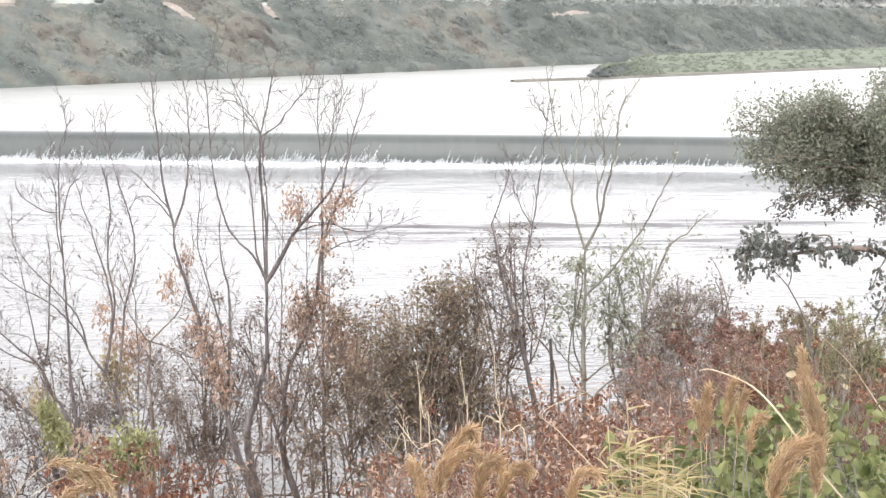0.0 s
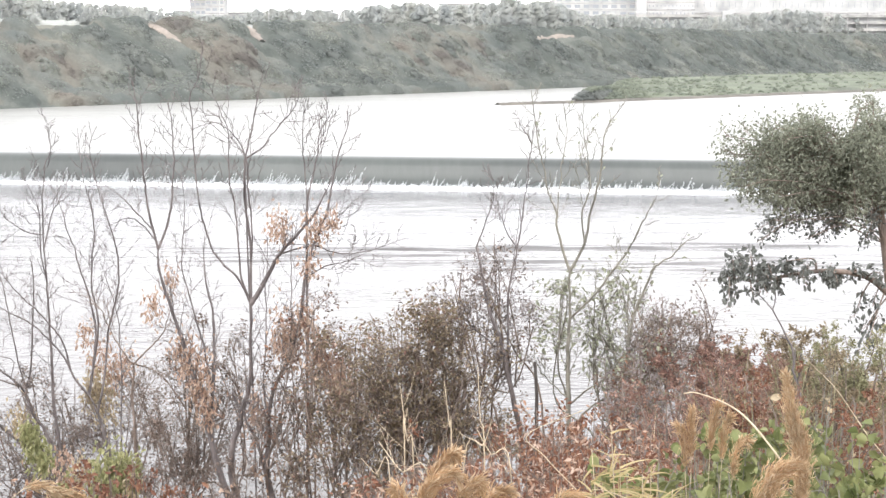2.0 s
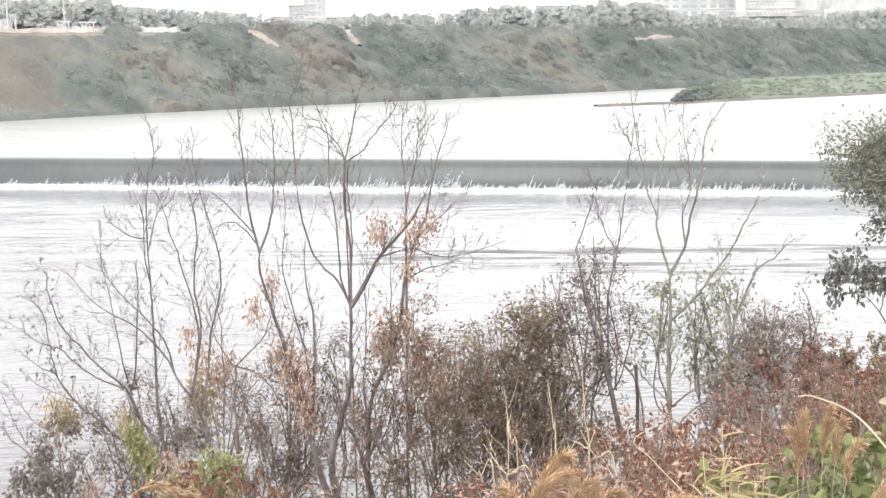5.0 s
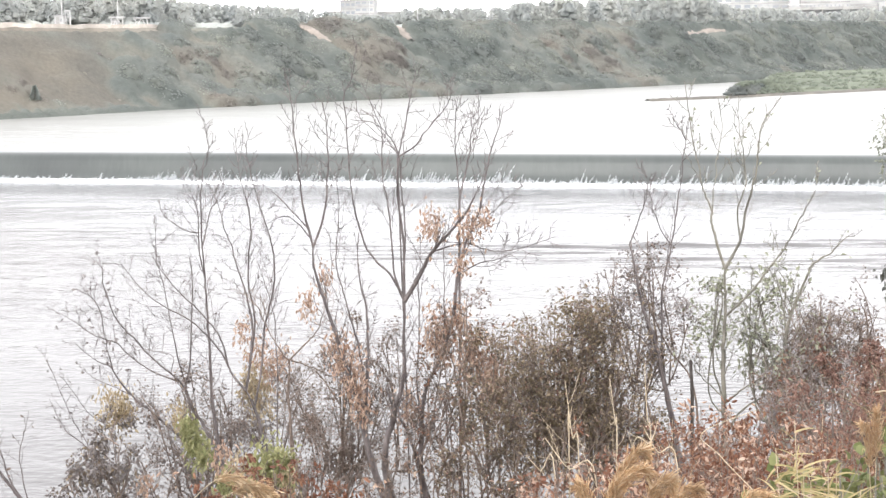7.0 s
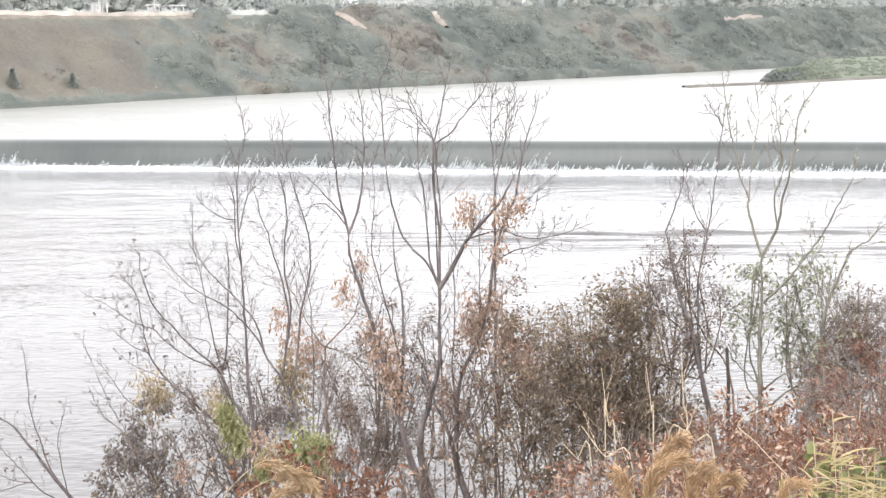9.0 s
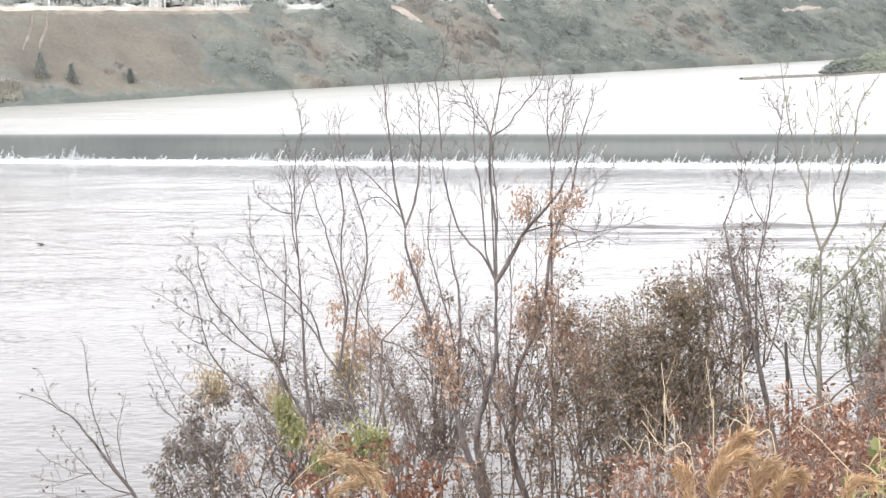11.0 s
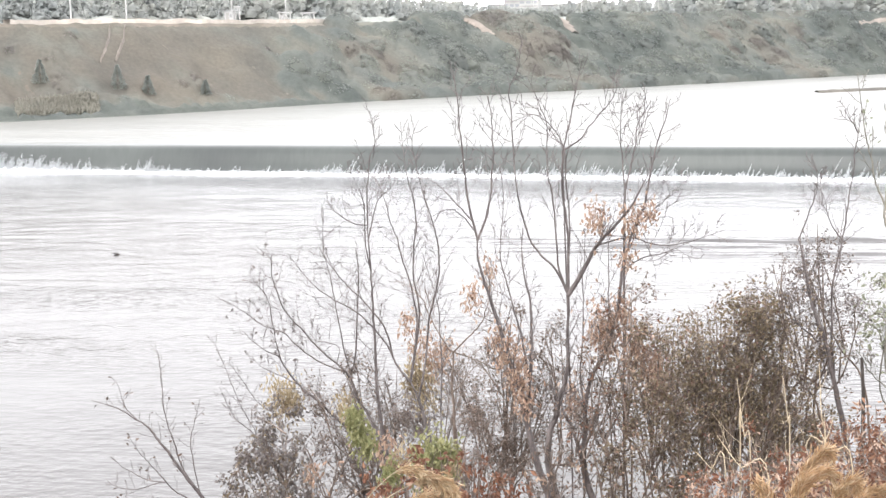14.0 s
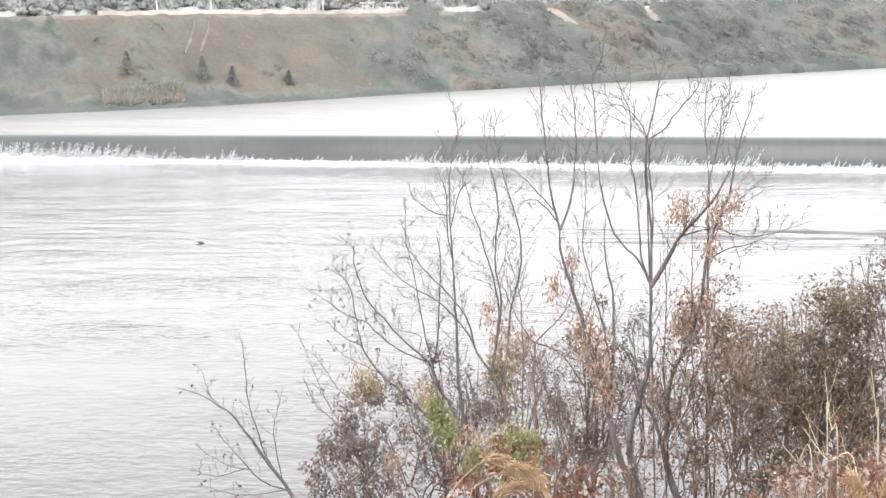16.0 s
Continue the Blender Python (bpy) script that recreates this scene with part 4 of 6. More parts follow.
shrub("dense_shrub", 32, 19.2, [(-1.66, 9.27, 0.35, 0.42), (-1.76, 9.82, 0.32, 0.32), (-1.36, 9.96, 0.32, 0.32), (-1.95, 8.75, 0.25, 0.42), (-1.32, 10.36, 0.25, 0.21)], 24, [(L_DARK, 1800, 0.042, 0.2), (L_RED, 260, 0.055, 0.4)], "dark tangled shrub with small leaves")
shrub("grey_shrub", 33, 18.8, [(0.72, 10.78, 0.28, 0.36), (0.85, 10.29, 0.29, 0.41), (0.44, 10.57, 0.29, 0.25), (1.03, 9.80, 0.24, 0.41), (1.27, 10.12, 0.17, 0.28)], 22, [(L_GREY, 1700, 0.044, 0.2), (L_DARK, 700, 0.040, 0.2)], "grey-purple upright shrub with fine leaves")
shrub("tangled_shrub", 34, 20.9, [(-3.54, 9.37, 0.37, 0.32), (-2.74, 9.37, 0.32, 0.42), (-3.13, 9.65, 0.35, 0.23), (-2.91, 8.68, 0.46, 0.50), (-3.56, 8.31, 0.54, 0.42), (-3.17, 7.79, 0.61, 0.35)], 52, [(L_DARK, 4300, 0.042, 0.2)], "sparse tangled shrub with tiny dark leaves")
shrub("tangled_shrub", 35, 22.2, [(-5.79, 8.63, 0.53, 0.26), (-6.46, 8.23, 0.37, 0.31), (-5.23, 8.46, 0.37, 0.33), (-5.38, 7.85, 0.53, 0.37), (-6.31, 7.53, 0.53, 0.41), (-5.89, 7.09, 0.57, 0.33)], 48, [(L_DARK, 2600, 0.042, 0.3), (L_GREY, 1300, 0.045, 0.3)], "sparse tangled shrub with tiny dark leaves")
shrub("tangled_shrub", 36, 19.4, [(-2.43, 8.16, 0.43, 0.43), (-1.76, 7.87, 0.43, 0.39), (-2.88, 7.78, 0.36, 0.32)], 16, [(L_DARK, 800, 0.044, 0.2), (L_TAN, 90, 0.08, 0.6)], "low tangled shrub with tiny dark leaves")
shrub("edge_shrub", 37, 21.8, [(-7.65, 7.14, 0.38, 0.40), (-7.20, 7.36, 0.44, 0.48), (-6.84, 7.71, 0.48, 0.44), (-6.57, 7.02, 0.60, 0.40), (-7.41, 6.75, 0.48, 0.32)], 34, [(L_GREY, 2300, 0.072, 0.8), (L_OLIVE, 700, 0.066, 0.8)], "olive-grey shrub with hanging leaves at the water's edge", kids=(4, 3), ratio=0.7)
shrub("tangled_shrub", 47, 22.7, [(-4.55, 8.57, 0.42, 0.42), (-4.21, 8.04, 0.38, 0.46), (-4.92, 7.77, 0.38, 0.42), (-4.06, 7.16, 0.42, 0.33)], 32, [(L_GREY, 900, 0.042, 0.5), (L_DARK, 1500, 0.042, 0.4)], "thin twiggy shrub with small hanging grey leaves")
shrub("sparse_shrub", 52, 18.0, [(2.52, 10.38, 0.24, 0.34), (2.92, 10.28, 0.30, 0.34), (3.32, 10.34, 0.24, 0.38)], 12, [(L_DARK, 420, 0.042, 0.3), (L_GREY, 320, 0.044, 0.3)], "thin bare-twigged shrub with few small grey leaves", kids=(4, 3))
shrub("sparse_shrub", 38, 16.5, [(2.39, 9.88, 0.36, 0.36), (2.10, 9.63, 0.27, 0.36), (2.62, 10.19, 0.27, 0.33)], 34, [(L_DARK, 1700, 0.042, 0.2), (L_RUST, 350, 0.042, 0.2), (L_GREY, 500, 0.042, 0.2), (L_PALE, 350, 0.07, 0.4), (L_RED, 420, 0.05, 0.2)], "thin shrub with mixed dark and grey-purple leaves", kids=(6, 4))
shrub("sparse_shrub", 39, 18.2, [(1.61, 10.73, 0.23, 0.27), (2.01, 10.66, 0.30, 0.37), (2.33, 10.53, 0.25, 0.27), (1.59, 10.19, 0.19, 0.33), (2.05, 9.85, 0.27, 0.37), (2.69, 10.33, 0.27, 0.24)], 30, [(L_PALE, 1150, 0.066, 0.5)], "pale green leafy shoots on thin stems", bark=BARK_GREEN, kids=(6, 3))
shrub("sparse_shrub", 46, 17.0, [(2.76, 10.53, 0.37, 0.37), (3.12, 10.35, 0.37, 0.37), (2.40, 10.22, 0.25, 0.31)], 20, [(L_GREY, 620, 0.042, 0.3), (L_DARK, 250, 0.04, 0.3)], "thin twiggy shrub with few small leaves", kids=(6, 4))


# the leaning tree at the right with its heavy crown
def leafy_tree(seed):
    rng = np.random.default_rng(seed)
    foot = np.array((4.05, 12.50, near_ground(4.05, 12.5) - 0.2))
    t = thing("leafy_tree", foot, "leaning tree with a dense dull green crown over the river bank", "tree")
    main = smooth_line([foot, (3.89, 12.5, 11.13), (3.81, 12.5, 11.60), (3.72, 12.5, 12.07), (3.57, 12.5, 12.44), (3.38, 12.5, 12.72)], 30)
    tb = Tubes()
    tb.add(main, np.linspace(0.075, 0.016, 30), 8)
    part("trunk", tb.mesh("trunk"), BARK_DARK, t, smooth=True)
    arm = smooth_line([main[9], (3.56, 12.3, 11.64), (3.26, 12.3, 11.69), (2.99, 12.3, 11.67), (2.67, 12.3, 11.61), (2.44, 12.3, 11.64)], 30)
    tb = Tubes()
    tb.add(arm, np.linspace(0.030, 0.006, 30), 7)
    part("bough", tb.mesh("bough"), BARK_DARK, t, smooth=True)
    tb = Tubes()
    tb.add(smooth_line([arm[14], (3.11, 12.3, 11.79), (2.90, 12.3, 11.77)], 10), np.linspace(0.012, 0.004, 10), 5)
    upper, lower = [], []
    # rounded parts of the crown: x, z, half width, half height, limbs
    for x, z, rx, rz, n in ((2.92, 12.60, 0.44, 0.32, 13), (3.36, 12.70, 0.51, 0.38, 16), (2.67, 12.66, 0.26, 0.24, 6), (3.75, 12.67, 0.51, 0.46, 16), (3.25, 12.34, 0.51, 0.25, 14), (2.80, 12.22, 0.21, 0.22, 5), (2.76, 12.44, 0.30, 0.21, 7), (3.50, 12.22, 0.40, 0.20, 10)):
        for _ in range(n):
            end = np.array((x, 12.5, z)) + unit(rng.normal(0, 1, 3)) * rng.uniform(0.45, 1.15) * np.array((rx, 0.5, rz))
            a = main[rng.integers(17, 29)]
            line = smooth_line([a, (a + end) / 2 + (0, 0, 0.10), end], 10)
            tb.add(line, np.linspace(0.009, 0.003, 10), 5)
            branch_out(rng, line, 0.007, tb, upper, 0, (6, 4), 44, 0.26, 0.02, 0.15, 0.45, 0.003)
    for x, z, rx, rz, n in ((2.65, 11.57, 0.18, 0.18, 6), (2.51, 11.68, 0.13, 0.12, 4), (2.87, 11.73, 0.18, 0.11, 5), (3.19, 11.65, 0.27, 0.12, 5), (3.51, 11.55, 0.18, 0.24, 6), (2.58, 11.83, 0.13, 0.09, 2)):
        for _ in range(n):
            end = np.array((x, 12.25, z - 0.03)) + unit(rng.normal(0, 1, 3)) * rng.uniform(0.4, 1.3) * np.array((rx * 1.2, 0.35, rz * 1.5))
            a = arm[np.argmin(np.linalg.norm(arm - end, axis=1))]
            line = smooth_line([a, (a + end) / 2 + (0, 0, 0.04), end], 8)
            tb.add(line, np.linspace(0.008, 0.003, 8), 5)
            branch_out(rng, line, 0.006, tb, lower, 0, (4, 2), 44, 0.4, -0.06, 0.15, 0.25, 0.0026)
    thin = []
    for x, z, rx, rz, n in ((3.00, 12.00, 0.27, 0.14, 5), (2.73, 12.04, 0.18, 0.12, 4), (3.45, 12.02, 0.25, 0.14, 5)):
        for _ in range(n):
            end = np.array((x, 12.4, z)) + unit(rng.normal(0, 1, 3)) * rng.uniform(0.4, 1.25) * np.array((rx, 0.35, rz))
            a = main[rng.integers(15, 22)]
            line = smooth_line([a, (a + end) / 2 + (0, 0, 0.10), end], 10)
            tb.add(line, np.linspace(0.008, 0.003, 10), 5)
            branch_out(rng, line, 0.006, tb, thin, 0, (4, 3), 44, 0.24, -0.03, 0.15, 0.5, 0.0026)
    twigs = tagged(part("crown", tb.mesh("crown"), BARK_DARK, t, smooth=True), kind="stuff")
    tagged(part("foliage", leaves_on(rng, upper, 34000, 0.031, 0.25, 0.06), L_TREE, twigs), kind="stuff")
    tagged(part("foliage", leaves_on(rng, thin, 900, 0.036, 0.5, 0.03), L_DROOP, twigs), kind="stuff")
    tagged(part("foliage", leaves_on(rng, lower, 1050, 0.052, 0.9, 0.03, 0.55), L_DROOP, twigs, "drooping grey-green leaves"), kind="stuff")


leafy_tree(41)

# ---------- the far bank ----------
S_LEFT, S_RIGHT = np.interp(-260, SHORE[:, 0], SHORE_S), np.interp(330, SHORE[:, 0], SHORE_S)


def bank_spot(az, w):
    """The point of the far bank in compass direction az (degrees from straight ahead), w metres inland."""
    a, b = S_LEFT, S_RIGHT
    for _ in range(40):
        s = (a + b) / 2
        x, y, nx, ny = shore_at(s)
        if math.degrees(math.atan2(x + nx * w, y + ny * w)) < az:
            a = s
        else:
            b = s
    return bank_point(s, w), s


def edge_spot(az, off):
    """The point of the bluff's top, off metres behind its edge, in direction az."""
    w = 36.0
    for _ in range(6):
        p, s = bank_spot(az, w)
        w = 0.5 * w + 0.5 * (sum(bluff_steps(s)) + off)
    return bank_spot(az, w)


def bank_sight(az, down):
    """The first point of the far bank met by a look in direction az, down degrees below level from the near brow."""
    for w in np.arange(0.5, 44, 0.5):
        p, s = bank_spot(az, w)
        if math.degrees(math.atan2(13.46 - p[2], math.hypot(p[0], p[1]))) <= down:
            break
    return s, w


def clumps(rng, centres, radii, per, leaf, squash=0.55, up=None, core=0.80):
    """Rounded bushes: each a lumpy dome, broken up by leafy sprays; per: sprays on a dome of one metre radius."""
    n = len(centres)
    if up is None:
        up = np.tile((0.0, 0.01, 1.0), (n, 1))
    n_ = up / np.linalg.norm(up, axis=1)[:, None]
    e1 = np.cross(n_, (0.13, 0.0, 1.0))
    e1 /= np.linalg.norm(e1, axis=1)[:, None] + 1e-9
    e2 = np.cross(n_, e1)

    def world(d, i):
        return d[..., :1] * e1[i] + d[..., 1:2] * e2[i] + d[..., 2:] * n_[i]

    rings, segs = 4, 7
    el = np.linspace(-0.3, 1.4, rings)[:, None]
    az = (np.arange(segs) * 2 * math.pi / segs)[None, :] + el * 0.6
    unit_dome = np.stack([np.cos(el) * np.cos(az), np.cos(el) * np.sin(az), np.sin(el) * np.ones_like(az)], -1).reshape(-1, 3)
    k = len(unit_dome)
    bump = rng.normal(0, 0.10, (n, k, 1)) + core
    dome = unit_dome[None] * bump * radii[:, None, None] * np.array((1, 1, squash))
    i = np.repeat(np.arange(n), k).reshape(n, k)
    v1 = (centres[:, None, :] + world(dome, i)).reshape(-1, 3)
    g = np.arange(k).reshape(rings, segs)
    q = np.stack([g[:-1], np.roll(g, -1, 1)[:-1], np.roll(g, -1, 1)[1:], g[1:]], -1).reshape(-1, 4)
    q = np.vstack([q, [[g[-1, 0], g[-1, 2], g[-1, 4], g[-1, 5]]]])
    f1 = (np.arange(n)[:, None, None] * k + q[None]).reshape(-1, 4)
    count = np.maximum(5, per * radii ** 2).astype(int)
    idx = np.repeat(np.arange(n), count)
    d = rng.normal(0, 1, (len(idx), 3))
    d[:, 2] = np.abs(d[:, 2])
    d /= np.linalg.norm(d, axis=1)[:, None]
    r = (radii[idx] * rng.uniform(core - 0.08, 1.08 + (0.8 - core) * 0.6, len(idx)))[:, None]
    at = centres[idx] + world(d * r * np.array((1, 1, squash)), idx)
    face = world(d * np.array((1, 1, 1 / squash)), idx)
    face = face / np.linalg.norm(face, axis=1)[:, None] + 0.5 * n_[idx] + rng.normal(0, 0.36, d.shape)
    a = np.cross(face, rng.normal(0, 1, d.shape))
    a /= np.linalg.norm(a, axis=1)[:, None] + 1e-9
    b = np.cross(face, a)
    b /= np.linalg.norm(b, axis=1)[:, None] + 1e-9
    half = (leaf * rng.uniform(0.35, 0.8, len(idx)) * np.clip(radii[idx], 0.5, 1.6) ** 0.5)[:, None]
    v2 = np.stack([at - a * half, at - b * half * 0.7, at + a * half, at + b * half * 0.7], 1).reshape(-1, 3)
    f2 = np.arange(len(idx) * 4).reshape(-1, 4) + len(v1)
    # soft shading: leaves share the outward lean of their bush
    lean = np.vstack([(world(unit_dome[None] * np.ones((n, 1, 1)), i) * 0.8 + n_[:, None, :] * 0.7).reshape(-1, 3),
                      np.repeat(world(d, idx) * 0.8 + 0.7 * n_[idx] + rng.normal(0, 0.10, d.shape), 4, axis=0)])
    lean /= np.linalg.norm(lean, axis=1)[:, None] + 1e-9
    mesh = poly_mesh("leaves", np.vstack([v1, v2]), np.vstack([f1, f2]))
    mesh.shade_smooth()
    mesh.normals_split_custom_set_from_vertices(lean.tolist())
    return mesh


BARE = []


def drape(name, path, width, mat, label, lift=0.25, kind="structure", ragged=0.9):
    """A ragged strip of ground laid over the bluff along a few (s, w) points."""
    line = smooth_line(path, 40)
    BARE.append((line, width))
    pts = []
    for i, (s, w) in enumerate(line):
        d = line[min(i + 1, 39)] - line[max(i - 1, 0)]
        d = unit(d)
        wd = width * (0.35 + 0.65 * math.sin(math.pi * (i + 1) / 41)) * (1 + ragged * noise.noise(Vector((i * 0.35, s * 0.1, 0))))
        for k in (-1, -0.5, 0, 0.5, 1):
            q = np.array((s - d[1] * wd * k * 0.5, w + d[0] * wd * k * 0.5))
            p = bank_point(q[0], max(0.3, q[1]))
            pts.append((p[0], p[1], p[2] + lift * (1 - 0.6 * abs(k))))
    ob = part(name, grid_mesh(name, pts, 40, 5), mat, smooth=True)
    return tagged(ob, label, "bare ground", kind=kind)


drape("eroded_slope", [bank_sight(-10.24, -0.82), bank_sight(-9.64, -0.62), bank_sight(-9.04, -0.13)], 3.8, SOIL, "bare pale soil on an eroded ridge of the bluff", 0.95)
drape("eroded_slope", [bank_sight(-7.25, -0.86), bank_sight(-6.58, -0.69), bank_sight(-6.07, -0.24)], 3.8, SOIL, "bare pale soil on an eroded ridge of the bluff", 0.95)
drape("eroded_slope", [bank_sight(3.85, -0.30), bank_sight(4.51, -0.44), bank_sight(5.38, -0.49)], 2.2, SOIL, "bare pale soil on a rise of the bluff", 0.6)
drape("foot_track", [bank_sight(-23.06, -0.81), bank_sight(-23.13, -0.29), bank_sight(-23.46, 0.47)], 0.5, SOIL, "worn pale foot track down the dry slope", 0.62)
drape("foot_track", [bank_sight(-22.50, -0.89), bank_sight(-22.64, -0.18), bank_sight(-22.91, 0.48)], 0.5, SOIL, "worn pale foot track down the dry slope", 0.62)


rngb = np.random.default_rng(77)
kinds = {"green": [], "deep": [], "sage": [], "brown": [], "dry": []}
cover = []
for _ in range(17000):
    s = rngb.uniform(S_LEFT + 60, S_RIGHT)
    w = rngb.uniform(1.5, 40)
    x, y, nx, ny = shore_at(s)
    az = math.degrees(math.atan2(x + nx * w, y + ny * w))
    if az < -33 or az > 19:
        continue
    if w > sum(bluff_steps(s)) - (2.5 if az < -12 else -3.0):
        continue
    if any(np.min(np.hypot(ln_[:, 0] - s, np.maximum(0, ln_[:, 1] - w) * 0.45 + np.maximum(0, w - ln_[:, 1]))) < wd_ * 0.5 + 1.0 for ln_, wd_ in BARE):
        continue
    wild = 1 / (1 + math.exp(-(az + 14.9 + 2.2 * noise.noise(Vector((s * 0.05, w * 0.06, 31)))) * 0.7))
    patchy = noise.noise(Vector((s * 0.045, w * 0.07, 4)))
    strip = math.exp(-(w / (5.5 + 3.5 / (1 + math.exp(az + 22)))) ** 2)
    ends = 1 / (1 + math.exp((az + 27.5 + 3.5 * noise.noise(Vector((s * 0.07, w * 0.09, 61)))) * 1.5))
    open_slope = wild < rngb.uniform(0.2, 0.8) and ends < 0.5 and strip < 0.4
    if open_slope:
        thick = patchy + 0.5 * noise.noise(Vector((s * 0.15, w * 0.2, 9)))
        if thick > (0.40 if w > 18 else 0.24) + rngb.normal(0, 0.07):
            k = "brown" if thick < 0.50 else ("sage" if rngb.uniform() < 0.5 else "green")
            r = rngb.uniform(0.6, 1.6)
        else:
            k, r = ("dry" if rngb.uniform() < 0.8 else "brown"), rngb.uniform(0.35, 0.8)
    else:
        if rngb.uniform() > 0.80 + 0.4 * patchy:
            continue
        mass = noise.noise(Vector((s * 0.035, w * 0.03, 14)))
        tone = 0.6 * rngb.uniform() + 0.2 + 0.9 * mass + 0.3 * patchy
        if strip > 0.4 and wild < 0.6:
            k, r = ("deep" if tone < 0.45 else "green"), rngb.uniform(0.6, 1.4)
        else:
            k = ("deep" if tone < 0.30 else "green" if tone < 0.50 else "sage" if tone < 0.75 else "brown") if ends > 0.5 else "deep" if tone < 0.42 else ("green" if tone < 0.80 else ("sage" if tone < 1.0 else "brown"))
            r = rngb.uniform(0.8, 1.9) if ends > 0.5 or rngb.uniform() < 0.72 else rngb.uniform(2.2, 4.0)
    cover.append((s, w, r, {"deep": 0.0, "green": 0.25, "sage": 0.5, "brown": 0.75, "dry": 1.0 - max(0.0, 1.3 * patchy + 0.9 * noise.noise(Vector((s * 0.2, w * 0.2, 21))))}[k] + rngb.normal(0, 0.08), 0.24 if k == "dry" else (0.50 if ends > 0.5 else 0.78)))
    if k != "dry" and r > (3.0 if not open_slope else 1.45):
        p = bank_point(s, w)
        kinds[k].append((p[0], p[1], p[2] + r * 0.12, r * 0.85, -0.62 * nx, -0.62 * ny))

# low brush that clothes the slope, swelling over every bush
gs = np.arange(S_LEFT + 60, S_RIGHT, 0.5)
gw = np.arange(0.0, 42.0, 0.5)
swell, plant = np.full((len(gs), len(gw)), -0.45), np.full((len(gs), len(gw)), 0.9)
for i, s in enumerate(gs):
    rim = sum(bluff_steps(s)) - 2.0
    x, y, nx, ny = shore_at(s)
    bearing = math.degrees(math.atan2(x + nx * 15, y + ny * 15))
    for j, w in enumerate(gw):
        if w < rim:
            wild = 1 / (1 + math.exp(-(bearing + 14.9 + 2.2 * noise.noise(Vector((s * 0.05, w * 0.06, 31)))) * 0.7))
            swell[i, j] = 0.24
            thin = noise.noise(Vector((s * 0.045, w * 0.07, 4))) + 0.6 * noise.noise(Vector((s * 0.2, w * 0.2, 21)))
            plant[i, j] = 0.05 if w < 5.0 + 3.0 / (1 + math.exp(bearing + 22)) + 4.0 * noise.noise(Vector((s * 0.08, 2, 51))) else (1 - wild) * (1.0 - 1.3 * max(0.0, thin)) + wild * (0.28 + 0.2 * thin)
for s, w, r, tone, high in cover:
    i0, i1 = np.searchsorted(gs, (s - r, s + r))
    j0, j1 = np.searchsorted(gw, (w - r, w + r))
    q = ((gs[i0:i1, None] - s) ** 2 + (gw[None, j0:j1] - w) ** 2) / r ** 2
    h = np.where(q < 1, r * high * np.sqrt(np.maximum(0.0, 1 - q)) * 0.8, -0.45)
    win = h > swell[i0:i1, j0:j1]
    swell[i0:i1, j0:j1][win] = h[win]
    plant[i0:i1, j0:j1][win] = tone
for _ in range(4):
    for ax in (0, 1):
        plant = 0.5 * plant + 0.25 * (np.roll(plant, 1, ax) + np.roll(plant, -1, ax))
swell[:, 0] = -0.7
pts = []
for i, s in enumerate(gs):
    for j, w in enumerate(gw):
        p = bank_point(s, w)
        pts.append((p[0], p[1], p[2] + swell[i, j] + (0.42 if swell[i, j] > 0.3 else 0.10) * noise.noise(Vector((s * 0.9, w * 0.9, 3)))))
brush = grid_mesh("brush", pts, len(gs), len(gw))
brush.attributes.new("plant_kind", "FLOAT", "POINT").data.foreach_set("value", np.clip(plant, 0, 1).astype(np.float32).ravel())
tagged(part("slope_brush", brush, CANOPY, smooth=True), "low grey-green and brown brush covering the far bluff", "shrubs", kind="stuff")
for k, mat, label in (("green", F_GREEN, "green bushes standing out on the far bluff"), ("deep", F_DEEP, "deep green bushes in the gullies of the far bluff"),
                      ("sage", F_SAGE, "grey-green bushes on the far bluff"), ("brown", F_BROWN, "brown autumn bushes on the far bluff")):
    a = np.array(kinds[k])
    leafage = clumps(rngb, a[:, :3], a[:, 3], 26, 0.36, 0.6, np.column_stack([a[:, 4], a[:, 5], np.ones(len(a))]))
    ob = part("bank_shrubs", leafage, mat, smooth=True)
    tagged(ob, label, "shrubs", kind="stuff")

# woods on the plateau, behind the bluff's edge: how high the tree tops stand above level, by direction
TOPS_AZ = [-32.0, -27.0, -15.3, -14.1, -12.7, -9.9, -8.2, -7.0, -6.1, -4.9, -3.3, -1.8, -0.9, 0.5, 2.5, 3.0, 3.5, 4.6, 5.7, 6.6, 8.9, 11.0, 13.1, 16.7, 18.0]
TOPS_UP = [2.08, 2.23, 2.21, 1.83, 1.75, 1.58, 1.30, 1.32, 1.58, 1.56, 1.55, 1.68, 1.86, 1.68, 1.80, 2.03, 1.83, 1.86, 1.33, 1.38, 1.13, 1.33, 1.50, 1.08, 0.98]
rngt = np.random.default_rng(5)
ts = np.arange(S_LEFT + 60, S_RIGHT, 0.6)
tw = np.arange(39.0, 86.0, 0.6)
tall_at = np.empty((len(ts), len(tw)))
for i, s in enumerate(ts):
    x, y, nx, ny = shore_at(s)
    for j, w in enumerate(tw):
        px_, py_ = x + nx * w, y + ny * w
        up_here = float(np.interp(math.degrees(math.atan2(px_, py_)), TOPS_AZ, TOPS_UP))
        tall_at[i, j] = min(14.0, max(1.5, 13.46 + math.hypot(px_, py_) * math.tan(radians(up_here)) - TOP - 0.5))
crown_h, tone = np.full(tall_at.shape, 0.3), np.full(tall_at.shape, 0.3)
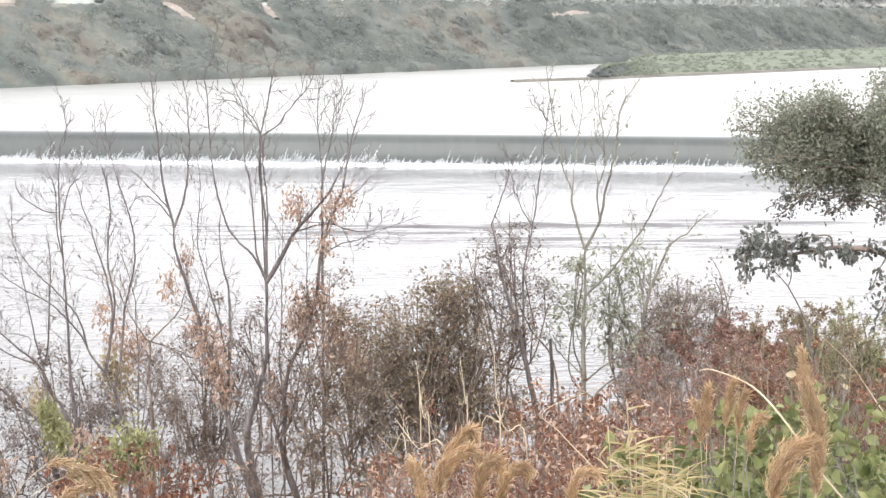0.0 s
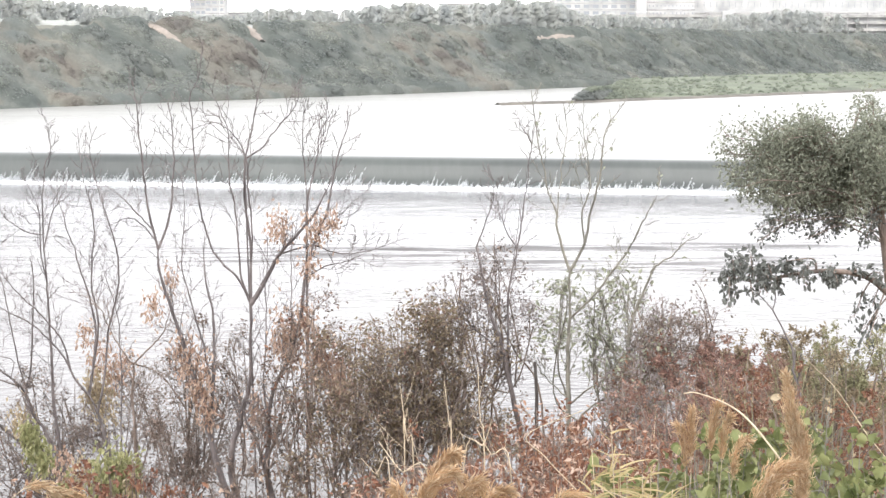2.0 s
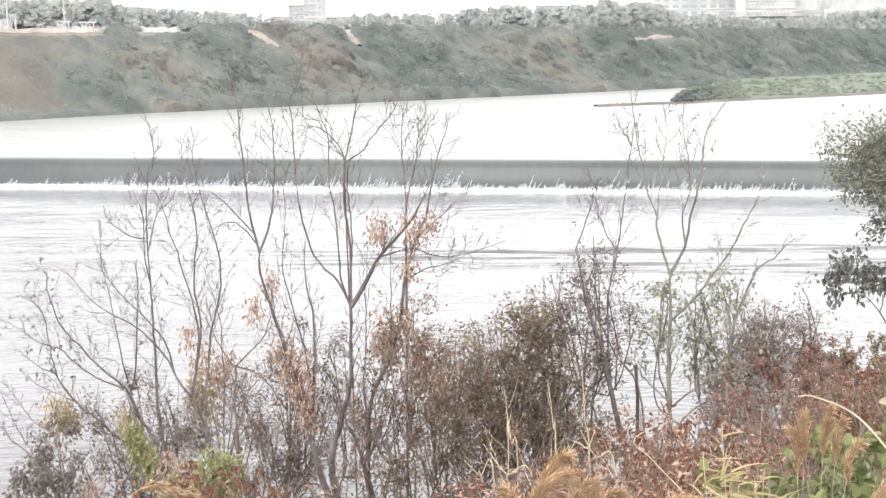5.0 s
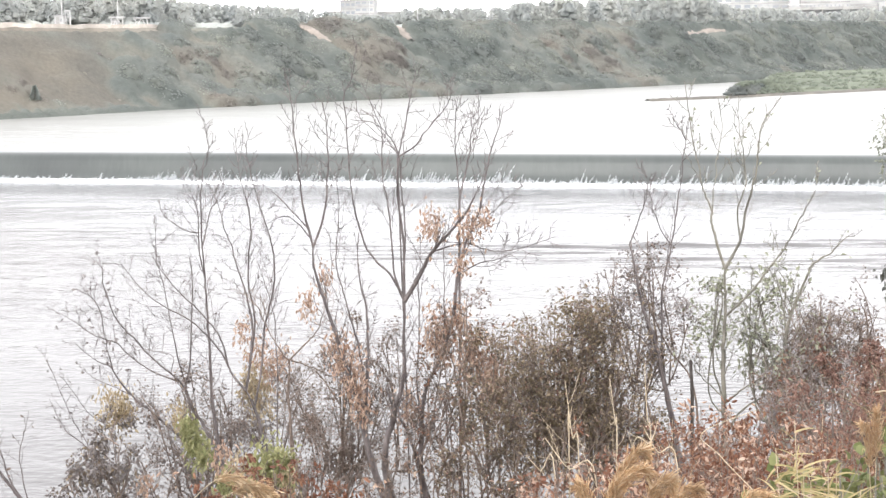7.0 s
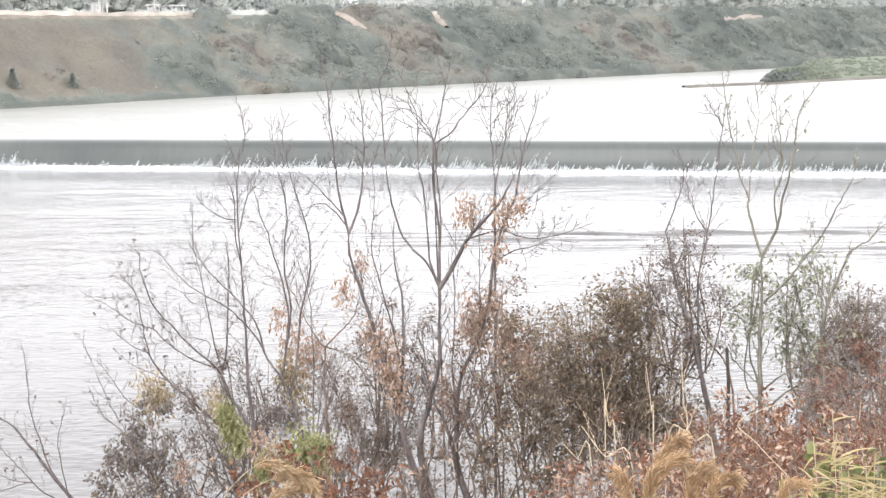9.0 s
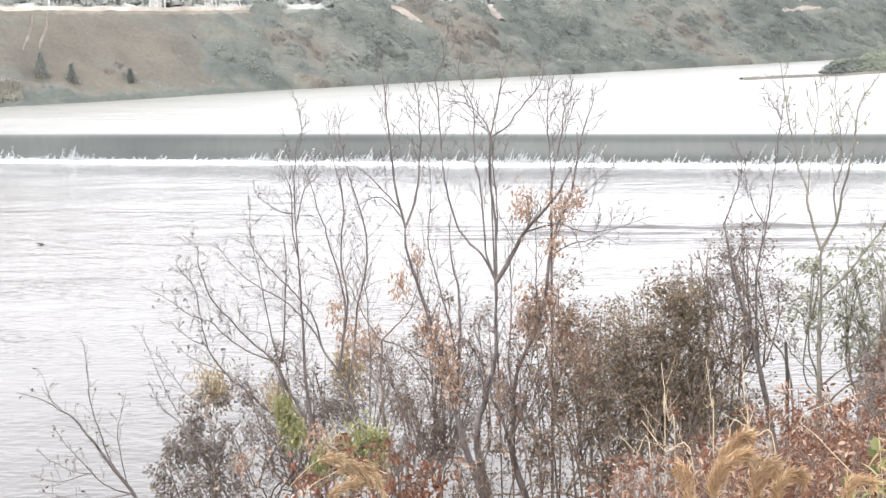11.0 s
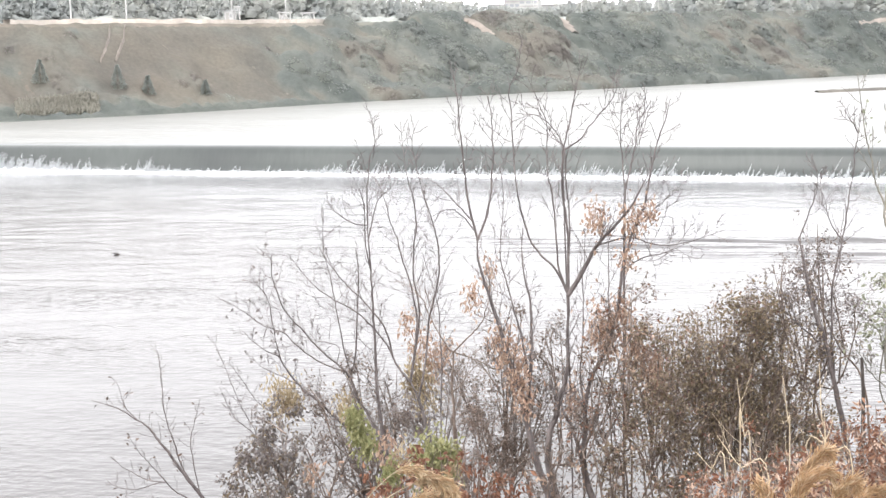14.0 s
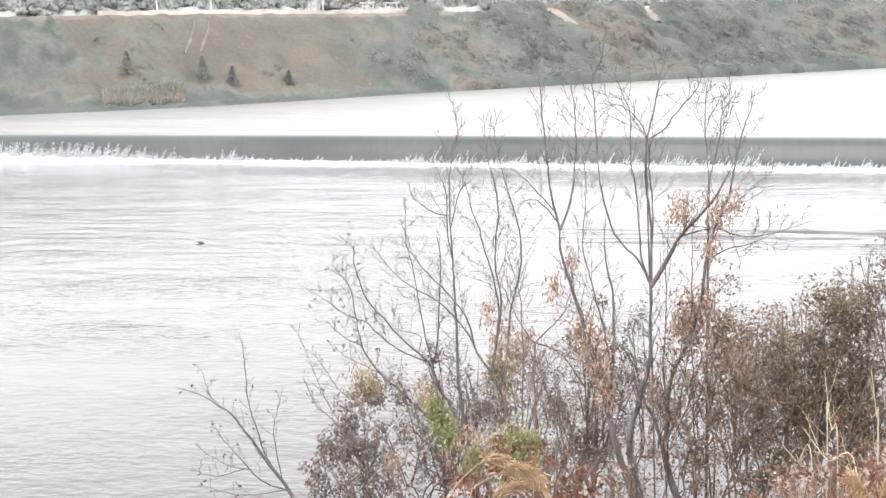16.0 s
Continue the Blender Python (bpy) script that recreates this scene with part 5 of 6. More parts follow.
for _ in range(4200):
    i, j = rngt.integers(0, len(ts)), rngt.integers(3, len(tw) - 3)
    r = rngt.uniform(1.4, 3.2)
    k = int(r / 0.6) + 1
    i0, i1, j0, j1 = max(0, i - k), min(len(ts), i + k + 1), max(0, j - k), min(len(tw), j + k + 1)
    q = ((ts[i0:i1, None] - ts[i]) ** 2 + (tw[None, j0:j1] - tw[j]) ** 2) / r ** 2
    h = np.where(q < 1, min(1.6, 0.25 * tall_at[i, j]) * np.sqrt(np.maximum(0.0, 1 - q)), 0.0)
    win = h > crown_h[i0:i1, j0:j1]
    crown_h[i0:i1, j0:j1][win] = h[win]
    tone[i0:i1, j0:j1][win] = rngt.uniform(0, 1)
crown_h[:, :2] = -0.5
cs, rs = [], []
for _ in range(1250):
    w = rngt.uniform(40, 82)
    p, s = bank_spot(rngt.uniform(-32, 18), w)
    tall = tall_at[min(len(ts) - 1, np.searchsorted(ts, s)), min(len(tw) - 1, np.searchsorted(tw, w))] * (rngt.uniform(0.85, 1.04) if rngt.uniform() < 0.6 else rngt.uniform(0.5, 0.9))
    crowns = 4 if tall < 4 else 6
    broad = rngt.uniform(0.17, 0.24)
    for k in range(crowns):
        u = k / (crowns - 1)
        r = max(0.8, tall * broad * rngt.uniform(0.85, 1.2) * (1.25 - 0.45 * u))
        cs.append((p[0] + rngt.normal(0, 0.16 * tall) * (1.1 - u), p[1] + rngt.normal(0, 0.14 * tall) * (1.1 - u), p[2] + 0.2 + max(0.0, tall - r) * (0.2 + 0.8 * u)))
        rs.append(r)
pts = []
for i, s in enumerate(ts):
    for j, w in enumerate(tw):
        p = bank_point(s, w)
        rough = 0.3 * noise.noise(Vector((s * 0.8, w * 0.8, 41))) if crown_h[i, j] > 0 else 0.0
        pts.append((p[0], p[1], p[2] + crown_h[i, j] + rough))
woods = grid_mesh("woods", pts, len(ts), len(tw))
woods.attributes.new("plant_kind", "FLOAT", "POINT").data.foreach_set("value", np.clip(tone, 0, 1).astype(np.float32).ravel())
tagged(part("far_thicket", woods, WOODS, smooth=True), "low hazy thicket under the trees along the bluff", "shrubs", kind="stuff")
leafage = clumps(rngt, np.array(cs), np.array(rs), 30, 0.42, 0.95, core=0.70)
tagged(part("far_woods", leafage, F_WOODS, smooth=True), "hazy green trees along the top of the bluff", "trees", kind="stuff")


def ledge(name, az0, az1, w, width, height, mat, label):
    """A low pale kerb or path edge that follows the bluff's edge."""
    pts = []
    rows = 60
    for az in np.linspace(az0, az1, rows):
        p, s = edge_spot(az, w)
        x, y, nx, ny = shore_at(s)
        z = p[2]
        for dw, dz in ((0, -0.6), (0, height), (width, height), (width, -0.6)):
            pts.append((p[0] + nx * dw, p[1] + ny * dw, z + dz + 0.1 * noise.noise(Vector((az * 1.7, 0, 0)))))
    return tagged(part(name, grid_mesh(name, pts, rows, 4), mat), label, "path", kind="structure")


ledge("path_edge", -26.5, -14.87, 0.5, 3.0, 0.75, PATH, "pale gravel path along the top of the bluff")
ledge("path_edge", -10.07, -8.93, 0.5, 2.0, 0.5, PATH, "pale gravel path along the top of the bluff")
ledge("path_edge", -5.40, -3.35, 0.5, 3.0, 0.7, PATH, "pale gravel path along the top of the bluff")


def light_pole(az, w, tall, arm):
    p, s = edge_spot(az, w - 36)
    t = thing("light_pole", p, "tall thin pale steel pole on top of the bluff", "street lamp", "poles along the bluff")
    tb = Tubes()
    tb.add([(p[0], p[1], p[2] - 0.3), (p[0], p[1], p[2] + tall * 0.5), (p[0], p[1], p[2] + tall)], [0.16, 0.12, 0.08], 8)
    part("pole", tb.mesh("pole"), STEEL, t, smooth=True)
    bm = box(bmesh.new(), p[0] - 0.25, p[0] + 0.25, p[1] - 0.25, p[1] + 0.25, p[2] - 0.3, p[2] + 0.35, 0.04)
    part("footing", bm, CONCRETE, t)
    if arm:
        tb = Tubes()
        tb.add([(p[0], p[1], p[2] + tall - 0.1), (p[0] + arm * 0.5, p[1], p[2] + tall + 0.25), (p[0] + arm, p[1], p[2] + tall + 0.3)], [0.06, 0.05, 0.04], 6)
        bracket = part("arm", tb.mesh("arm"), STEEL, t, smooth=True)
        bm = box(bmesh.new(), p[0] + arm - 0.1, p[0] + arm + 0.6, p[1] - 0.15, p[1] + 0.15, p[2] + tall + 0.22, p[2] + tall + 0.38, 0.03)
        part("lamp_head", bm, STEEL, bracket)
    return t


for az, w, tall, arm in ((-24.39, 38, 8.5, 1.2), (-22.44, 40, 8.5, 1.2), (-11.81, 42, 8.0, 1.2), (-5.83, 38, 9.0, 1.4), (-7.60, 42, 7.0, 0),
                         (-3.29, 46, 7.5, 0), (-3.18, 46, 7.5, 0), (-3.06, 46, 7.5, 0), (-18.66, 39, 7.5, 0), (-16.70, 41, 7.0, 0)):
    light_pole(az, w, tall, arm)


def cabinet(az, w, wide, tall):
    p, s = edge_spot(az, w - 36)
    t = thing("utility_cabinet", p, "white metal utility box on the bluff top", "utility box")
    x, y, z = p
    part("body", box(bmesh.new(), x - wide / 2, x + wide / 2, y - 0.8, y + 0.8, z - 0.2, z + tall, 0.05), WHITE, t)
    part("lid", box(bmesh.new(), x - wide / 2 - 0.12, x + wide / 2 + 0.12, y - 0.95, y + 0.95, z + tall, z + tall + 0.15, 0.03), STEEL, t)
    door = part("door", box(bmesh.new(), x - wide * 0.3, x + wide * 0.1, y - 0.86, y - 0.8, z + 0.2, z + tall - 0.25, 0.01), CONCRETE, t)
    part("handle", box(bmesh.new(), x + wide * 0.03, x + wide * 0.06, y - 0.92, y - 0.86, z + tall * 0.45, z + tall * 0.6, 0.005), STEEL, door)
    part("vent", box(bmesh.new(), x + wide * 0.18, x + wide * 0.4, y - 0.85, y - 0.8, z + tall * 0.5, z + tall * 0.75, 0.01), DARKBAND, t)


def gantry(az, w, wide, tall):
    p, s = edge_spot(az, w - 36)
    t = thing("steel_frame", p, "pale open steel frame with a cross beam on the bluff top", "steel frame", "frames on the bluff")
    x, y, z = p
    for sx in (-1, 1):
        tb = Tubes()
        tb.add([(x + sx * wide * 0.5, y, z - 0.3), (x + sx * wide * 0.42, y, z + tall)], [0.14, 0.11], 6)
        part("leg", tb.mesh("leg"), STEEL, t, smooth=True)
        tb = Tubes()
        tb.add([(x + sx * wide * 0.5, y, z - 0.1), (x, y, z + tall)], [0.07, 0.07], 5)
        part("brace", tb.mesh("brace"), STEEL, t, smooth=True)
    part("beam", box(bmesh.new(), x - wide * 0.62, x + wide * 0.62, y - 0.15, y + 0.15, z + tall - 0.1, z + tall + 0.18, 0.03), WHITE, t)


cabinet(-18.74, 38.5, 1.7, 2.4)
cabinet(-16.82, 40.5, 1.1, 1.6)
gantry(-16.74, 38, 2.6, 2.2)
gantry(-15.88, 39, 2.8, 2.2)
gantry(-18.46, 38, 1.0, 3.2)


def spruce(az, w, tall):
    """Small dark conifer: a trunk with drooping whorls of needled sprays."""
    rng = np.random.default_rng(int(1000 + az * 10))
    p, s = bank_spot(az, w)
    t = thing("small_spruce", p, "small dark green spruce on the far bank", "tree", "spruces on the bank")
    tb = Tubes()
    tb.add([(p[0], p[1], p[2] - 0.2), (p[0], p[1], p[2] + tall)], [0.12, 0.02], 6)
    part("trunk", tb.mesh("trunk"), BARK_DARK, t)
    n = 700
    h = rng.uniform(0.05, 1, n) ** 1.1
    a = rng.uniform(0, 6.28, n)
    r = (1 - h) * tall * 0.38 * rng.uniform(0.3, 1.05, n)
    at = np.stack([p[0] + np.cos(a) * r, p[1] + np.sin(a) * r, p[2] + h * tall], 1)
    way = np.stack([np.cos(a), np.sin(a), rng.normal(-0.25, 0.2, n)], 1)
    v, f = blades(rng, at, way, rng.uniform(0.25, 0.5, n), 0.16)
    tagged(part("crown", poly_mesh("crown", v, f), F_SPRUCE, t), kind="stuff")


for az, w, tall in ((-22.86, 12, 4.2), (-25.57, 14, 4.0), (-19.73, 9, 2.6), (-21.79, 10.5, 3.4)):
    spruce(az, w, tall)

# a bed of pale reeds at the foot of the dry slope
rngr = np.random.default_rng(8)
at = []
for _ in range(4200):
    az = rngr.uniform(-26.44, -23.60)
    w = rngr.uniform(4, 9.5)
    at.append(bank_spot(az, w)[0])
at = np.array(at)
way = rngr.normal(0, 0.25, at.shape) + np.array((0, 0, 1.0))
v, f = blades(rngr, at, way, rngr.uniform(0.8, 1.7, len(at)), 0.18)
tagged(part("reed_bed", poly_mesh("reed_bed", v, f), F_REED), "pale dry reeds at the foot of the bluff", "reeds", kind="stuff")

# low green point that runs out from the far bank
front = smooth_line([(30, 312), (37, 319), (60, 343), (101, 386), (170, 455), (320, 600)], 50)
rear = smooth_line([(34, 318), (43, 345), (50, 410), (75, 478), (160, 590), (330, 760)], 50)
pts = []
for i in range(50):
    for k in range(16):
        u = k / 15
        q = front[i] * (1 - u) + rear[i] * u
        rise = min(1.0, u * 7) * 0.75 + u * 1.6
        pts.append((q[0], q[1], UP - 0.12 + rise + 0.25 * noise.noise(Vector((q[0] * 0.1, q[1] * 0.1, 0)))))
tagged(part("green_point", grid_mesh("green_point", pts, 50, 16), MEADOW, smooth=True), "low green grassy point reaching into the river", "river flat", kind="structure")
pts = []
edge = smooth_line([(13.5, 296), (20, 302), (28, 309), (36, 317), (60, 341), (101, 384), (170, 453)], 90)
for i, q in enumerate(edge):
    wd = 0.9 + 1.0 * min(1, i / 25) + 0.4 * noise.noise(Vector((i * 0.4, 0, 0)))
    for k, z in ((-1, -0.1), (-0.3, 0.34), (0.4, 0.5), (1, 0.1)):
        pts.append((q[0] - 0.7 * wd * k, q[1] + 0.9 * wd * k, UP + z + 0.12 * noise.noise(Vector((i * 0.8, k, 0)))))
tagged(part("gravel_spit", grid_mesh("gravel_spit", pts, 90, 4), GRAVEL, smooth=True), "narrow grey gravel spit at the water line", "gravel bar", kind="structure")
rngi = np.random.default_rng(12)
cs = {"deep": [], "green": [], "sage": []}
for _ in range(1000):
    i = rngi.uniform(0, 48.9)
    u = rngi.uniform(0.02, 0.95) ** 1.4
    fr = i - int(i)
    q = (front[int(i)] * (1 - fr) + front[int(i) + 1] * fr) * (1 - u) + (rear[int(i)] * (1 - fr) + rear[int(i) + 1] * fr) * u
    if math.degrees(math.atan2(q[0], q[1])) > 18:
        continue
    r = rngi.uniform(0.5, 1.0) * (1.35 if i < 9 else 0.9)
    k = "deep" if (i < 9 and u < 0.5) else ("green" if rngi.uniform() < 0.75 else "sage")
    cs[k].append((q[0], q[1], UP + 0.5 + min(1.0, u * 7) * 0.75 + u * 1.6, r))
for k, mat in (("deep", F_DEEP), ("green", F_WILLOW), ("sage", F_WILLOW)):
    a = np.array(cs[k])
    leafage = clumps(rngi, a[:, :3], a[:, 3], 12, 0.3)
    tagged(part("flat_shrubs", leafage, mat, smooth=True), "low willow scrub on the green point", "shrubs", kind="stuff")


# ---------- town behind the bluff ----------
def slab_block(name, x0, x1, y, deep, z0, z1, storeys, bays, label, wall=WHITE, win=(0.62, 0.5), cap=0.5):
    """A building with a wall body, a parapet and recessed windows storey by storey."""
    t = thing(name, ((x0 + x1) / 2, y, z0), label, "building", "town buildings")
    part("wall", box(bmesh.new(), x0, x1, y, y + deep, z0, z1), wall, t)
    part("roof", box(bmesh.new(), x0 - 0.3, x1 + 0.3, y - 0.3, y + deep + 0.3, z1, z1 + cap), CONCRETE, t)
    hs, wb = (z1 - z0) / storeys, (x1 - x0) / bays
    ww, wh = wb * win[0], hs * win[1]
    me = None
    for j in range(storeys):
        part("floor_band", box(bmesh.new(), x0 - 0.15, x1 + 0.15, y - 0.18, y, z0 + hs * j - 0.15, z0 + hs * j + 0.25), CONCRETE, t)
        for k in range(bays):
            cx, cz = x0 + wb * (k + 0.5), z0 + hs * (j + 0.55)
            if me is None:
                bm = box(bmesh.new(), -ww / 2, ww / 2, -0.06, 0.05, -wh / 2, wh / 2)
                me = bpy.data.meshes.new("window")
                bm.to_mesh(me)
                bm.free()
                me.materials.append(GLASS)
            ob = new("window", me)
            ob.parent = t
            ob.location = Vector((cx, y - 0.01, cz)) - t.location
    return t


A0, A1 = (58.50, 717.62, 28.55), (96.61, 713.49, 28.35)
slab_block("apartment_block", A0[0], A1[0], A0[1], 18, 20, 47, 9, 9, "pale apartment block with rows of dark windows", WHITE, (0.62, 0.5))
B0, B1 = (94.78, 705.66, 28.19), (99.32, 705.04, 28.17)
slab_block("stair_tower", B0[0], B1[0], B0[1], 6, 15, 47, 1, 1, "plain white stair tower", WHITE, (0.05, 0.02))
C0, C1 = (102.78, 727.78, 28.64), (124.98, 724.30, 28.50)
slab_block("glass_block", C0[0], C1[0], C0[1], 15, 22, 46, 7, 12, "pale blue-white glazed block", WHITE, (0.25, 0.25))


def parkade():
    x0, x1, y = (84.47, 694.88, 27.99)[0], (226.00, 662.51, 26.90)[0], 700.0
    t = thing("parking_structure", ((x0 + x1) / 2, y, 14), "long concrete parking structure with open dark decks", "building", "town buildings")
    # solid core in a darker tone: shade of the open decks as colour
    part("core", box(bmesh.new(), x0, x1, y + 1.5, y + 25, 12, 29.4), DARKBAND, t)
    for z in (19.0, 22.2, 25.3, 28.3):
        part("deck", box(bmesh.new(), x0 - 0.5, x1 + 0.5, y - 0.2, y + 25, z, z + 1.3), CONCRETE, t)
    part("roof_rail", box(bmesh.new(), x0 - 0.5, x1 + 0.5, y - 0.4, y, 30.5, 31.0), WHITE, t)
    k = 0
    for x in np.arange(x0 + 6, x1, 9.0):
        part("post", box(bmesh.new(), x - 0.3, x + 0.3, y - 0.3, y + 0.3, 12, 30.6), CONCRETE, t)
        k += 1
    for px in (x0 - 2, x0 + 50.5):
        part("pier", box(bmesh.new(), px - 2.4, px + 2.4, y - 2.0, y + 2, 12, 31.2, 0.1), WHITE, t)


parkade()
D0, D1 = (128.66, 749.03, 31.71), (249.97, 717.72, 30.59)
slab_block("long_white_hall", D0[0], D1[0], D0[1], 30, 24, 46, 3, 40, "long white hall with narrow vertical windows", WHITE, (0.10, 0.35), 0.7)
for name, xa, xb, z1, st, by, lab in (("office_block", (-87.65, 613.77, 29.52), (-80.18, 614.79, 29.50), 36, 7, 3, "white office block with dark floor lines"), ("office_block", (-94.31, 617.84, 29.66), (-87.91, 618.79, 29.65), 33, 5, 3, "white office block beside trees"),
                                      ("low_building", (-96.44, 592.20, 29.03), (-91.80, 592.94, 29.02), 28, 3, 3, "low pale building among trees"), ("low_building", (-82.54, 634.66, 30.02), (-61.51, 637.04, 29.95), 28.5, 3, 8, "long low pale building behind trees"),
                                      ("low_building", (-132.57, 523.47, 29.02), (-127.88, 524.64, 29.03), 28, 3, 3, "low pale building among trees"), ("apartment_block", (5.19, 699.98, 33.13), (22.45, 699.64, 33.01), 34, 4, 8, "pale apartment block behind trees")):
    slab_block(name, xa[0], xb[0], xa[1], 12, 17, z1, st, by, lab, WHITE, (0.7, 0.35))

# driftwood snag that breaks the river surface
SNAG = (-41.23, 96.03, 0.00)
tb = Tubes()
tb.add([(SNAG[0] - 0.36, SNAG[1], 0.11), (SNAG[0] - 0.1, SNAG[1] + 0.05, 0.06), (SNAG[0] + 0.35, SNAG[1], -0.05)], [0.02, 0.055, 0.04], 7)
tb.add([(SNAG[0] - 0.1, SNAG[1], 0.05), (SNAG[0] + 0.2, SNAG[1], 0.15)], [0.035, 0.012], 6)
tagged(part("driftwood", tb.mesh("driftwood"), CHAR, smooth=True), "dark stub of driftwood in the river", "driftwood")

# ---------- plants on the near brow ----------
def ribbons(rng, at, way, length, width, droop, segs=7):
    """Long curved grass blades: arrays of feet, directions, lengths, widths and droops to one mesh of quads."""
    n = len(at)
    way = way / np.linalg.norm(way, axis=1)[:, None]
    bend = rng.normal(0, 1, (n, 3)) * np.array((1, 1, 0)) + way * np.array((1.5, 1.5, 0))
    bend /= np.linalg.norm(bend, axis=1)[:, None] + 1e-9
    side = np.cross(way, rng.normal(0, 1, (n, 3)))
    side /= np.linalg.norm(side, axis=1)[:, None] + 1e-9
    L = np.broadcast_to(length, n)[:, None]
    v = np.empty((n, segs + 1, 2, 3))
    for k in range(segs + 1):
        t = k / segs
        dr = np.broadcast_to(droop, n)[:, None] * L
        c = at + way * L * t + bend * dr * t * t - np.array((0, 0, 1)) * dr * (t ** 2.6) * 0.8
        w = np.broadcast_to(width, n)[:, None] * (1 - t ** 2 * 0.92) * 0.5
        v[:, k, 0], v[:, k, 1] = c - side * w, c + side * w
    i = np.arange(n * (segs + 1) * 2).reshape(n, segs + 1, 2)
    q = np.stack([i[:, :-1, 0], i[:, :-1, 1], i[:, 1:, 1], i[:, 1:, 0]], -1).reshape(-1, 4)
    return v.reshape(-1, 3), q


def grass_clump(name, seed, foot, spread, count, tall, lean, mat, label, width=0.006, droop=0.25):
    rng = np.random.default_rng(seed)
    fx_, fy_ = foot
    t = thing(name, (fx_, fy_, near_ground(fx_, fy_)), label, "grass")
    xy = np.stack([fx_ + rng.normal(0, spread, count), fy_ + rng.normal(0, spread, count)], 1)
    at = np.array([(x, y, near_ground(x, y) - 0.03) for x, y in xy])
    way = rng.normal(0, 0.2, at.shape) + np.array((lean[0], lean[1], 1.0))
    v, f = ribbons(rng, at, way, tall * rng.uniform(0.55, 1.1, count), width * rng.uniform(0.6, 1.3, count), droop * rng.uniform(0.4, 1.6, count))
    tagged(part("blade", poly_mesh("blade", v, f), mat, t, smooth=True), kind="stuff")
    return t


def plume(t, seed, tip_line, head, grains, mat, wide=0.012, grain=0.016, stalk=0.0016):
    """A seed head on its stalk: the stalk runs along tip_line, and its last part, head metres, carries the grains."""
    rng = np.random.default_rng(seed)
    line = smooth_line(tip_line, 50)
    tb = Tubes()
    tb.add(line, np.linspace(stalk * 1.3, stalk * 0.5, 50), 5)
    stem = part("stalk", tb.mesh("stalk"), STALK, t, smooth=True)
    seg = np.concatenate([[0], np.cumsum(np.linalg.norm(np.diff(line, axis=0), axis=1))])
    grains = int(grains * 4.5)
    u = seg[-1] - head * rng.uniform(0, 1, grains)
    at = np.stack([np.interp(u, seg, line[:, k]) for k in range(3)], 1)
    tang = np.stack([np.interp(u + 0.01, seg, line[:, k]) for k in range(3)], 1) - np.stack([np.interp(u - 0.01, seg, line[:, k]) for k in range(3)], 1)
    tang /= np.linalg.norm(tang, axis=1)[:, None] + 1e-9
    rel = (seg[-1] - u) / head
    fat = np.sin(np.clip(rel, 0.04, 0.96) * math.pi) ** 0.7
    at += rng.normal(0, 1, at.shape) * (wide * fat * 0.95)[:, None]
    way = tang + rng.normal(0, 0.34, at.shape) - np.array((0, 0, 0.2))
    ln = grain * 0.62 * rng.uniform(0.5, 1.4, grains)
    v, f = blades(rng, at, way, ln, 0.00035 + ln * 0.01, 0.3)
    tagged(part("seed_head", poly_mesh("seed_head", v, f), mat, stem, "feathery golden seed head"), kind="stuff")


def weed(name, seed, centre, size, stems, leaf_sets, label, bark, category="shrub", kids=(5, 3), radius=0.004, ratio=0.4, curl=0.02):
    """A low leafy plant: thin stems rise from the ground and branch near the top."""
    rng = np.random.default_rng(seed)
    c, sz = np.array(centre, float), np.array(size, float)
    base = Vector((c[0], c[1], near_ground(c[0], c[1])))
    t = thing(name, base, label, category)
    crown, tips = Tubes(), []
    for _ in range(stems):
        end = c + unit(rng.normal(0, 1, 3)) * rng.uniform(0.3, 1.0) ** 0.5 * sz
        a = np.array((c[0] * 0.5 + end[0] * 0.5, c[1] * 0.5 + end[1] * 0.5, 0)) + rng.normal(0, 0.05, 3)
        a[2] = near_ground(a[0], a[1]) - 0.03
        line = smooth_line([a, a * 0.4 + end * 0.6 + rng.normal(0, 0.08, 3) * sz, end], 12)
        r = radius * rng.uniform(0.7, 1.2)
        crown.add(line, np.linspace(r, r * 0.35, 12), 5)
        branch_out(rng, line, r, crown, tips, 0, kids, 45, ratio * 0.6, curl, 0.16, 0.45, r * 0.35)
    twigs = tagged(part("crown", crown.mesh("crown"), bark, t, smooth=True), kind="stuff")
    for leaf_mat, count, ls, droop, slim in leaf_sets:
        tagged(part("foliage", leaves_on(rng, tips, count, ls, droop, 0.012, slim), leaf_mat, twigs), kind="stuff")
    return t


def rooted(pts, reach=0.10):
    """A line for a stalk that shows only its upper turns: led back to the ground in a soft curve."""
    p = [np.array(q, float) for q in pts]
    way = unit(p[0] - p[1])
    way[2] = min(way[2], -0.25)
    foot = p[0] + np.array((way[0] * reach * 2.2, way[1] * reach, 0))
    foot[2] = near_ground(foot[0], foot[1]) - 0.02
    a = p[0] + way * reach
    return [foot, foot * 0.55 + a * 0.45, foot * 0.2 + a * 0.8, a] + p


# weathered post standing dead among the saplings
P0, P1 = (1.07, 14.80, 9.76), (1.05, 14.80, 10.43)
tb = Tubes()
tb.add([(P0[0], P0[1], near_ground(P0[0], P0[1]) - 0.2), P0, ((P0[0] + P1[0]) / 2 + 0.01, P1[1], (P0[2] + P1[2]) / 2), P1, (P1[0], P1[1], P1[2] + 0.01)], [0.024, 0.020, 0.018, 0.016, 0.004], 8)
tagged(part("snag", tb.mesh("snag"), CHAR, smooth=True), "dark broken-off dead sapling standing among the shrubs", "dead sapling")

